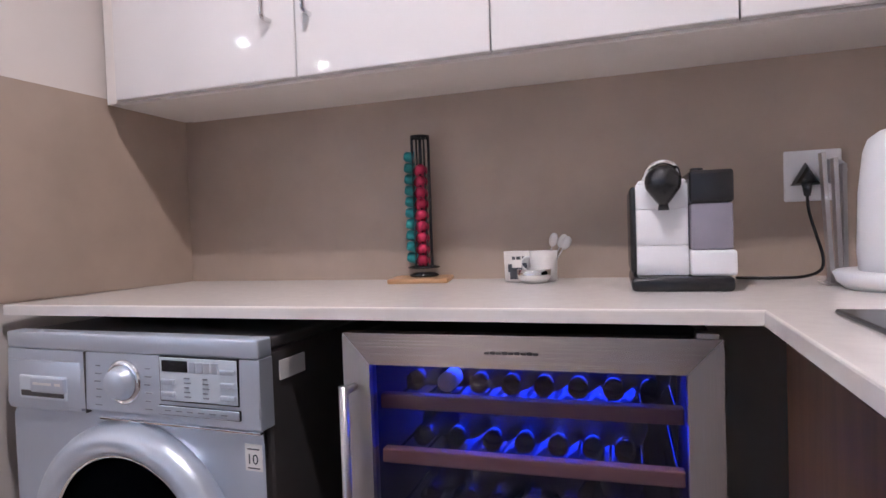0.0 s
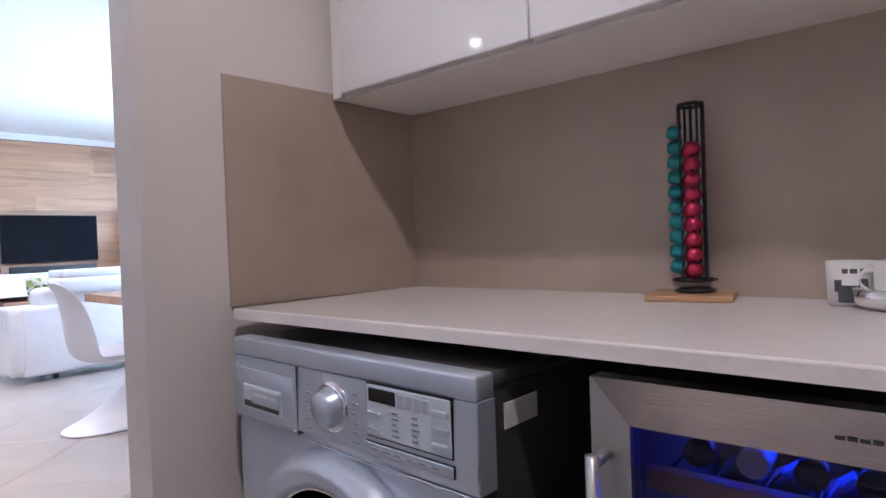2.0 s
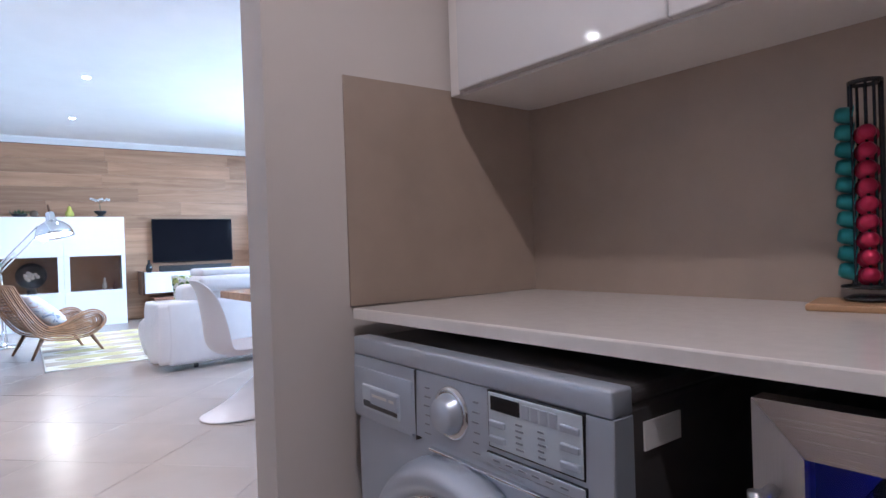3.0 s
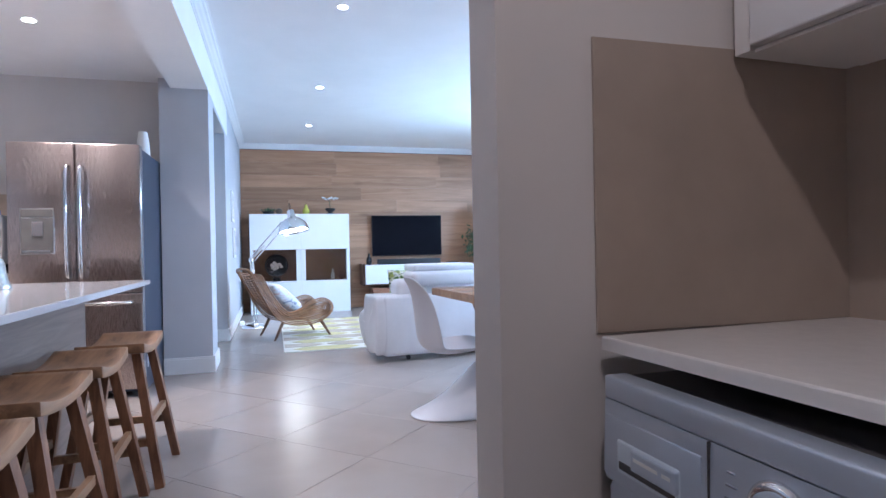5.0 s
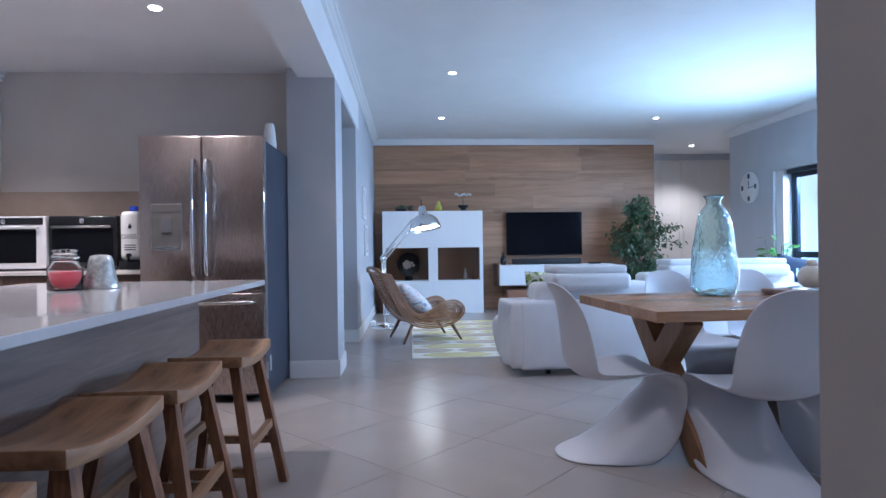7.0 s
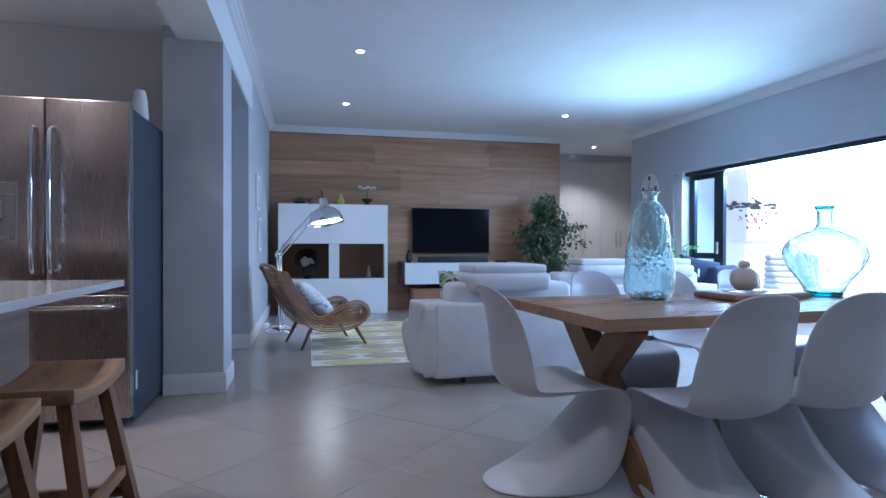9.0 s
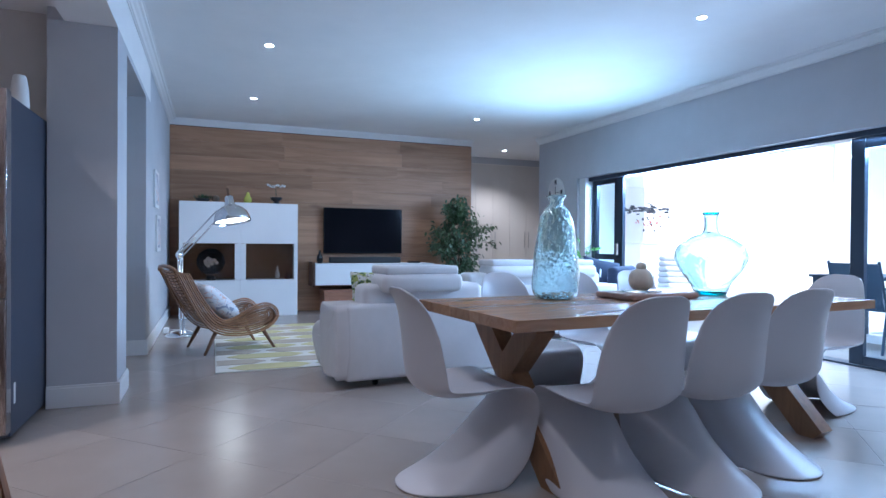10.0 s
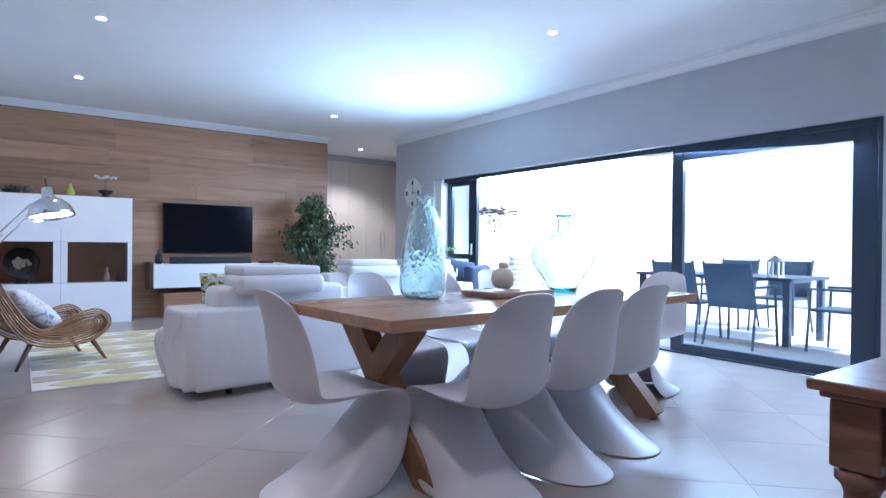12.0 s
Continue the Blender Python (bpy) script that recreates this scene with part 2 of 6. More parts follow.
M["bottle"] = mottled("dark bottle glass", (0.004, 0.005, 0.008), 0.14, spread=0.2, relief=0.0)
M["print_grey"] = mottled("grey print", (0.07, 0.075, 0.085), 0.5, spread=0.5, scale=40, relief=0.0)
M["dispenser_grey"] = mottled("dark grey plastic", (0.13, 0.125, 0.12), 0.3, spread=0.15, scale=8, relief=0.0)
M["milk"] = mottled("smoky translucent plastic", (0.26, 0.24, 0.29), 0.15, spread=0.08, scale=8, relief=0.0)
M["stool_wood_v"] = wood("reclaimed teak leg", (0.30, 0.14, 0.07), (0.10, 0.042, 0.022), 0.45, (14, 14, 1.2))
M["mercury"] = mottled("mercury glass", (0.55, 0.57, 0.56), 0.15, 0.5, spread=0.35, scale=60, fine=90, relief=0.5)
M["fridge_side"] = mottled("dark grey fridge side", (0.05, 0.06, 0.09), 0.4, 0.2, spread=0.03)
M["steel_door"] = brushed("brushed steel door", (0.44, 0.375, 0.35), 0.26, (150, 150, 2))
M["patio_blue"] = mottled("blue-grey painted metal", (0.045, 0.075, 0.11), 0.45, 0.2, spread=0.05)
M["red_print"] = mottled("coral paint", (0.6, 0.12, 0.1), 0.6, relief=0.0)
M["cream"] = mottled("cream laminate", (0.66, 0.62, 0.58), 0.4, spread=0.02, relief=0.0)
def print_fabric(name, stops, scale):
    m, nt, b = nodes_of(name)
    v = coords(nt)
    n = noise_tex(nt, v, scale, 1, 0.4, 1.5)
    r = nt.nodes.new("ShaderNodeValToRGB")
    r.color_ramp.interpolation = "CONSTANT"
    while len(r.color_ramp.elements) < len(stops):
        r.color_ramp.elements.new(0.5)
    for e, (p, c) in zip(r.color_ramp.elements, stops):
        e.position, e.color = p, (*c, 1)
    nt.links.new(n, r.inputs[0])
    nt.links.new(r.outputs[0], b.inputs["Base Color"])
    b.inputs["Roughness"].default_value = 0.85
    bump(nt, b, noise_tex(nt, v, 260, 2), 0.2)
    return m


M["pale_print"] = print_fabric("pale printed cotton", [(0.0, (0.30, 0.33, 0.42)), (0.40, (0.68, 0.68, 0.70)), (0.58, (0.62, 0.38, 0.30)), (0.61, (0.70, 0.70, 0.72)), (0.68, (0.35, 0.40, 0.52)), (0.72, (0.68, 0.69, 0.71))], 9)
M["leaf_print"] = print_fabric("leaf print", [(0.0, (0.04, 0.10, 0.04)), (0.40, (0.35, 0.40, 0.12)), (0.5, (0.66, 0.66, 0.60)), (0.62, (0.03, 0.03, 0.03)), (0.66, (0.66, 0.66, 0.6))], 16)
M["oak_v"] = wood("oak board", (0.46, 0.26, 0.14), (0.28, 0.145, 0.07), 0.25, (1, 9, 9), vary=True, relief=0.08)
M["oak_leg"] = wood("oak leg", (0.36, 0.20, 0.10), (0.20, 0.10, 0.048), 0.4, (9, 9, 1))
M["board_wood"] = wood("pale reddish board", (0.46, 0.30, 0.24), (0.34, 0.20, 0.155), 0.4, (9, 1, 9))
M["chest_wood"] = wood("reddish chest wood", (0.42, 0.20, 0.12), (0.26, 0.115, 0.065), 0.4, (9, 1, 9))

# ---- mesh helpers ----


def thing(name, at=(0, 0, 0), rz=0.0, label="", category="", group=""):
    ob = new(name)
    ob.empty_display_size = 0.1
    ob.matrix_world = pose(*at, 0, 0, rz)
    return tagged(ob, label, category, group)


def part(name, bm, material, parent=None, label="", kind="", smooth=False, mats=()):
    me = bpy.data.meshes.new(name)
    bmesh.ops.recalc_face_normals(bm, faces=bm.faces[:])
    bm.to_mesh(me)
    bm.free()
    for m in (material, *mats):
        me.materials.append(M[m])
    if smooth:
        for p in me.polygons:
            p.use_smooth = True
    ob = new(name, me)
    ob.parent = parent
    return tagged(ob, label, "", "", kind)


def smooth_by_angle(ob, deg=40):
    me = ob.data
    for p in me.polygons:
        p.use_smooth = True
    bm = bmesh.new()
    bm.from_mesh(me)
    for e in bm.edges:
        if len(e.link_faces) == 2 and e.calc_face_angle(0) > radians(deg):
            e.smooth = False
    bm.to_mesh(me)
    bm.free()
    return ob


def add_box(bm, x0, x1, y0, y1, z0, z1, bevel=0.0, seg=1):
    r = bmesh.ops.create_cube(bm, size=1.0)
    vs = r["verts"]
    for v in vs:
        v.co = Vector(((x0 + x1) / 2 + v.co.x * (x1 - x0), (y0 + y1) / 2 + v.co.y * (y1 - y0), (z0 + z1) / 2 + v.co.z * (z1 - z0)))
    if bevel:
        es = list({e for v in vs for e in v.link_edges})
        bmesh.ops.bevel(bm, geom=es, offset=bevel, segments=seg, profile=0.5, affect="EDGES")
    return vs


def boxes(*bs, bevel=0.0, seg=1):
    bm = bmesh.new()
    for b in bs:
        add_box(bm, *b, bevel=bevel, seg=seg)
    return bm


def box_part(name, parent, material, b, bevel=0.002, seg=1, label="", kind="", smooth=False):
    ob = part(name, boxes(b, bevel=bevel, seg=seg), material, parent, label, kind)
    return smooth_by_angle(ob) if smooth else ob


def add_lathe(bm, profile, seg=24, at=(0, 0, 0), m=None, wave=0.0, caps=True):
    rings = []
    for r, z in profile:
        ring = []
        for i in range(seg):
            a = 2 * math.pi * i / seg
            k = 1 + wave * math.sin(3 * a + z * 30) if wave else 1
            p = Vector((r * k * math.cos(a), r * k * math.sin(a), z))
            p = m @ p if m else p + Vector(at)
            ring.append(bm.verts.new(p))
        rings.append(ring)
    for a, b in zip(rings, rings[1:]):
        for i in range(seg):
            j = (i + 1) % seg
            bm.faces.new((a[i], a[j], b[j], b[i]))
    caps = caps and profile[0] != profile[-1]
    if caps and profile[0][0] > 1e-5:
        bm.faces.new(rings[0][::-1])
    if caps and profile[-1][0] > 1e-5:
        bm.faces.new(rings[-1])
    return bm


def lathe(profile, seg=24, at=(0, 0, 0), m=None, wave=0.0, caps=True):
    return add_lathe(bmesh.new(), profile, seg, at, m, wave, caps)


def frame_between(p0, p1):
    d = Vector(p1) - Vector(p0)
    return Matrix.Translation(p0) @ d.to_track_quat("Z", "Y").to_matrix().to_4x4(), d.length


def add_rod(bm, p0, p1, r0, r1=None, seg=12):
    m, n = frame_between(p0, p1)
    return add_lathe(bm, [(r0, 0), (r1 if r1 is not None else r0, n)], seg, m=m)


def rods(*rs, seg=12):
    bm = bmesh.new()
    for r in rs:
        add_rod(bm, *r, seg=seg)
    return bm


def add_bar(bm, p0, p1, w, d, side=(0, 1, 0)):
    """A square bar from p0 to p1."""
    p0, p1 = Vector(p0), Vector(p1)
    z = (p1 - p0).normalized()
    x = Vector(side).cross(z).normalized()
    y = z.cross(x)
    vs = []
    for p in (p0, p1):
        for a, b in ((-1, -1), (1, -1), (1, 1), (-1, 1)):
            vs.append(bm.verts.new(p + x * a * w / 2 + y * b * d / 2))
    for f in ((0, 3, 2, 1), (4, 5, 6, 7), (0, 1, 5, 4), (1, 2, 6, 5), (2, 3, 7, 6), (3, 0, 4, 7)):
        bm.faces.new([vs[i] for i in f])
    return bm


def spline(pts, n):
    """Points along a smooth curve through pts."""
    P = [Vector(p) for p in pts]
    P = [2 * P[0] - P[1]] + P + [2 * P[-1] - P[-2]]
    out = []
    for i in range(1, len(P) - 2):
        for k in range(n):
            t = k / n
            a, b, c, d = P[i - 1:i + 3]
            out.append(0.5 * ((2 * b) + (c - a) * t + (2 * a - 5 * b + 4 * c - d) * t * t + (3 * b - 3 * c + d - a) * t ** 3))
    out.append(P[-2])
    return out


def add_tube(bm, pts, r, seg=8, n=6, closed_ends=True):
    c = spline(pts, n)
    rings = []
    up = Vector((0.13, 0.21, 0.97))
    for i, p in enumerate(c):
        d = (c[min(i + 1, len(c) - 1)] - c[max(i - 1, 0)]).normalized()
        x = d.cross(up)
        if x.length < 0.05:
            x = d.cross(Vector((1, 0, 0)))
        x.normalize()
        y = d.cross(x)
        up = y if y.dot(up) > 0 else -y
        rings.append([bm.verts.new(p + (x * math.cos(2 * math.pi * k / seg) + y * math.sin(2 * math.pi * k / seg)) * r) for k in range(seg)])
    for a, b in zip(rings, rings[1:]):
        best = min(range(seg), key=lambda s: (a[0].co - b[s].co).length)
        for i in range(seg):
            j = (i + 1) % seg
            bm.faces.new((a[i], a[j], b[(j + best) % seg], b[(i + best) % seg]))
    bm.faces.new(rings[0])
    bm.faces.new(rings[-1])
    return bm


def tube(pts, r, seg=8, n=6):
    return add_tube(bmesh.new(), pts, r, seg, n)


def soft_box(b, r=0.08, seg=4, bulge=0.0):
    bm = boxes(b, bevel=r, seg=seg)
    return bm


def quads(rows, closed=False):
    """A sheet through rows of points."""
    bm = bmesh.new()
    g = [[bm.verts.new(p) for p in row] for row in rows]
    for a, b in zip(g, g[1:]):
        for i in range(len(a) - 1):
            bm.faces.new((a[i], a[i + 1], b[i + 1], b[i]))
    return bm


# ---- structure ----
NROT = 3.3
NOOK = Matrix.Translation((-1.2, 1.65, 0)) @ pose(0, 0, 0, 0, 0, NROT)


def nook(u, v, z=0.0):
    """A place in the nook: u along its back wall, v out from it."""
    return tuple(NOOK @ Vector((u, -v, z)))


def structure(name, bm, material, parent=None, label=""):
    return part(name, bm, material, parent, label, kind="structure")


FX0, FX1, FY0, FY1 = -13.1, 1.3, -3.3, 7.4
structure("floor", boxes((FX0, FX1, FY0, FY1, -0.2, -0.0018)), "grout", label="diagonally laid pale beige porcelain floor tiles")
LY, KX, CX, HY = 5.85, -5.93, -5.77, 0.10
CEIL, KCEIL = 2.85, 2.52
structure("ceiling", boxes((FX0, -1.2, HY, FY1, CEIL, CEIL + 0.15)), "ceiling")
structure("ceiling", boxes((KX - 0.1, FX1, FY0, -0.20, KCEIL, KCEIL + 0.48), (-1.31, FX1, -0.20, 2.0, KCEIL, KCEIL + 0.48)), "ceiling")
structure("ceiling_beam", boxes((KX - 2.0, -1.31, -0.20, HY, 2.44, CEIL + 0.15)), "ceiling")
# column beside the fridge and the wall towards the passage
structure("wall_column", boxes((KX - 0.28, CX, -0.292, HY - 0.002, 0, 2.44)), "wall_living")
structure("wall_passage", boxes((-10.9, -7.55, -0.18, HY - 0.002, 0, CEIL), (-7.55, KX - 0.28, -0.18, HY - 0.002, 2.40, 2.44)), "wall_living")
structure("wall_passage_back", boxes((-10.9, KX - 0.121, -1.6, -1.5, 0, CEIL)), "wall_living")
structure("ceiling", boxes((-10.9, KX - 0.1, -1.6, -0.20, 2.6, 2.8)), "ceiling")
structure("wall_kitchen_end", boxes((KX - 0.12, KX, FY0, -0.292, 0, KCEIL)), "wall_kitchen")
structure("wall_kitchen_south", boxes((KX - 0.12, FX1, FY0 - 0.1, FY0, 0, 3)), "wall_living")
structure("wall_east", boxes((FX1, FX1 + 0.1, FY0, 2.0, 0, 3)), "wall_nook")
structure("wall_column", boxes((KX - 0.28, CX, -0.292, -0.202, 2.441, KCEIL + 0.02)), "wall_living")
structure("wall_cupboard_header", boxes((-12.72, -12.33, 4.87, 7.25, 2.722, CEIL)), "wall_living")
# living room far end
structure("wall_west", boxes((-10.95, -10.80, HY, 4.87, 0, CEIL)), "wall_living")
structure("wall_lobby_side", boxes((-12.6, -10.95, 4.75, 4.87, 0, CEIL)), "wall_living")
structure("wall_lobby_end", boxes((-12.85, -12.72, 4.75, FY1, 0, CEIL)), "wall_living")
structure("wall_lobby_north", boxes((-12.72, -10.1, FY1 - 0.15, FY1, 0, CEIL)), "wall_living")
structure("wall_north", boxes((-10.12, -9.0, LY, LY + 0.28, 0, CEIL), (-9.0, -3.15, LY, LY + 0.28, 2.07, CEIL), (-3.15, -1.2, LY, LY + 0.28, 0, CEIL)), "wall_living")
structure("wall_lobby_return", boxes((-10.12, -9.9, LY + 0.28, FY1, 0, CEIL)), "wall_living")
# wall between nook and living room
structure("wall_nook_side", boxes((-1.31, -1.19, 0.95, LY, 0, CEIL)), "wall_nook")


def nook_box(b):
    bm = boxes(b)
    bm.transform(NOOK)
    return bm


structure("wall_nook_back", nook_box((-0.15, 2.3, 0, 0.12, 0, 3.0)), "wall_nook")
structure("wall_nook_right", nook_box((2.08, 2.2, -1.9, 0, 0, 3.0)), "wall_nook")
structure("splashback", nook_box((0, 2.08, -0.008, 0, 0.9, 1.36)), "taupe", label="taupe porcelain slab splashback behind the counter")
structure("splashback", boxes((-1.19, -1.184, 1.115, 1.65, 0.9, 1.378), bevel=0.001), "taupe", label="taupe porcelain slab splashback on the side wall")
structure("splashback", boxes((KX, KX + 0.01, FY0, -1.2, 0.9, 1.54)), "taupe")


def baseboard(x0, x1, y0, y1):
    structure("baseboard", boxes((x0, x1, y0, y1, 0, 0.125), (x0 + (0.004 if x1 - x0 < 0.05 else 0), x1 - (0.004 if x1 - x0 < 0.05 else 0), y0 + (0.004 if y1 - y0 < 0.05 else 0), y1 - (0.004 if y1 - y0 < 0.05 else 0), 0.125, 0.14), bevel=0.002), "trim")


baseboard(CX, CX + 0.018, -0.292, HY + 0.018)
baseboard(KX - 0.28, CX, HY - 0.002, HY + 0.016)
baseboard(-7.55, -7.532, -0.18, HY + 0.016)
baseboard(-10.8, -7.55, HY - 0.002, HY + 0.016)
baseboard(-10.8, -10.782, HY + 0.02, 4.87)
baseboard(-10.12, -9.0, LY - 0.018, LY)
baseboard(-3.15, -1.33, LY - 0.018, LY)


def cornice(x0, y0, x1, y1, nx, ny, z, size=0.09):
    """Stepped cove moulding along a wall; nx, ny point into the room."""
    bm = bmesh.new()
    prof = [(0, 0), (0.10, 0), (0.10, 0.12), (0.22, 0.16), (0.34, 0.34), (0.52, 0.48), (0.66, 0.66), (0.84, 0.72), (0.88, 0.90), (1.0, 0.92), (1.0, 1.0), (0, 1.0)]
    ends = []
    for x, y in ((x0, y0), (x1, y1)):
        ends.append([bm.verts.new((x + nx * a * size, y + ny * a * size, z - size + b * size)) for a, b in prof])
    n = len(prof)
    for i in range(n):
        j = (i + 1) % n
        bm.faces.new((ends[0][i], ends[0][j], ends[1][j], ends[1][i]))
    bm.faces.new(ends[0][::-1])
    bm.faces.new(ends[1])
    structure("cornice", bm, "trim")


cornice(-10.8, HY, -1.32, HY, 0, 1, CEIL)
cornice(-10.76, HY + 0.0, -10.76, 4.87, 1, 0, CEIL)
cornice(-10.12, LY, -1.31, LY, 0, -1, CEIL, 0.10)


def downlight(x, y, z, power, color, cone=120):
    t = thing("downlight", (x, y, z), 0, "small round recessed ceiling downlight, switched on", "ceiling light", "ceiling downlights")
    part("ring", lathe([(0.035, -0.002), (0.045, -0.006), (0.045, 0.0), (0.032, 0.0)], 24), "white_plastic", t, smooth=True)
    part("lens", lathe([(0.0, -0.004), (0.034, -0.004), (0.034, -0.001), (0.0, -0.001)], 20), "lamp_disc", t)
    spot_lamp("downlight_beam", (x, y, z - 0.02), (x, y, 0), power, color, cone)


for x, y in LIVING_SPOTS:
    downlight(x, y, CEIL, 17, WARM)
for x, y in KITCHEN_SPOTS:
    downlight(x, y, KCEIL, 44, (1.0, 0.82, 0.72))
for x, y in NOOK_SPOTS:
    downlight(x, y, KCEIL, 8.5, WARM, 150)
downlight(-11.4, 5.85, CEIL, 62, (1.0, 0.90, 0.84))

# ---- nook ----


def counter_top():
    bm = bmesh.new()
    outline = [(0.005, 0.0), (2.08, 0.0), (2.08, 1.9), (1.40, 1.9), (1.40, 0.542), (0.005, 0.542)]
    lo = [bm.verts.new(NOOK @ Vector((u, -v, 0.879))) for u, v in outline]
    hi = [bm.verts.new(NOOK @ Vector((u, -v, 0.90))) for u, v in outline]
    bm.faces.new(lo)
    bm.faces.new(hi)
    for i in range(6):
        j = (i + 1) % 6
        bm.faces.new((lo[i], lo[j], hi[j], hi[i]))
    bmesh.ops.recalc_face_normals(bm, faces=bm.faces[:])
    es = [e for e in bm.edges if e.verts[0] in hi and e.verts[1] in hi]
    bmesh.ops.bevel(bm, geom=es, offset=0.003, segments=2, profile=0.5, affect="EDGES")
    t = thing("worktop", (0, 0, 0), 0, "off-white quartz L-shaped worktop over the washing machine and wine fridge", "countertop")
    part("slab", bm, "quartz", t)
    t = thing("base_cabinet", nook(1.415, 0.56), NROT, "dark walnut laminate base cabinet under the quartz worktop", "cabinet")
    box_part("body", t, "cab_wood", (0.03, 0.6, -1.28, 0, 0.1, 0.868))
    for i in range(2):
        box_part("door", t, "cab_wood", (0.005, 0.026, -1.28 + i * 0.645, -0.645 + i * 0.643, 0.105, 0.862), 0.002)
    box_part("plinth", t, "black_matt", (0.06, 0.58, -1.28, 0, 0.0, 0.098))


counter_top()


def upper_cabinet(u0, u1, handle_at, edge):
    t = thing("upper_cabinet", nook(u0, 0.0, 1.365), NROT, "white gloss wall cabinet above the quartz worktop", "cabinet", "upper cabinets over the worktop")
    w = u1 - u0
    box_part("body", t, "underside", (0.001, w - 0.001, -0.262, -0.002, 0.0005, 0.85), 0.001)
    d = box_part("door", t, "gloss", (0.0015, w - 0.0015, -0.286, -0.264, -0.002, 0.85), 0.002)
    x = 0.038 if handle_at < 0 else w - 0.062
    h = part("handle", tube([(x, -0.284, 0.125), (x, -0.312, 0.128), (x, -0.314, 0.16), (x, -0.314, 0.24), (x, -0.312, 0.272), (x, -0.284, 0.275)], 0.0055, 8, 5), "chrome", d, "satin chrome bar handle", smooth=True)
    return t


t = thing("cabinet_underside", nook(0.045, 0.0, 1.357), NROT, "white bottom board running under the wall cabinets", "panel")
box_part("board", t, "underside", (0, 1.855, -0.262, -0.009, 0, 0.007), 0.001)
ED = [0.055, 0.557, 0.986, 1.42, 1.9]
t = thing("filler_strip", nook(0.012, 0.0, 1.365), NROT, "white filler strip between the cabinet and the side wall", "panel")
box_part("board", t, "underside", (0, 0.032, -0.27, -0.002, -0.005, 0.85), 0.001)
for i, (a, b) in enumerate(zip(ED, ED[1:])):
    if i in (0, 1):
        upper_cabinet(a, b, 1 if i == 0 else -1, 0)
    else:
        t = thing("upper_cabinet", nook(a, 0.0, 1.365), NROT, "white gloss wall cabinet with no handle above the quartz worktop", "cabinet", "upper cabinets over the worktop")
        w = b - a
        box_part("body", t, "underside", (0.001, w - 0.001, -0.262, -0.002, 0.0005, 0.85), 0.001)
        box_part("door", t, "gloss", (0.0015, w - 0.0015, -0.286, -0.264, -0.002, 0.85), 0.002)


def text_mesh(body, size, at, rot, material, parent, name="lettering", align="LEFT"):
    cu = bpy.data.curves.new(name, "FONT")
    cu.body, cu.size, cu.extrude, cu.align_x = body, size, 0.0003, align
    tmp = bpy.data.objects.new(name, cu)
    me = bpy.data.meshes.new_from_object(tmp)
    bpy.data.objects.remove(tmp)
    me.transform(pose(*at, *rot))
    me.materials.clear()
    me.materials.append(M[material])
    ob = new(name, me)
    ob.parent = parent
    return ob


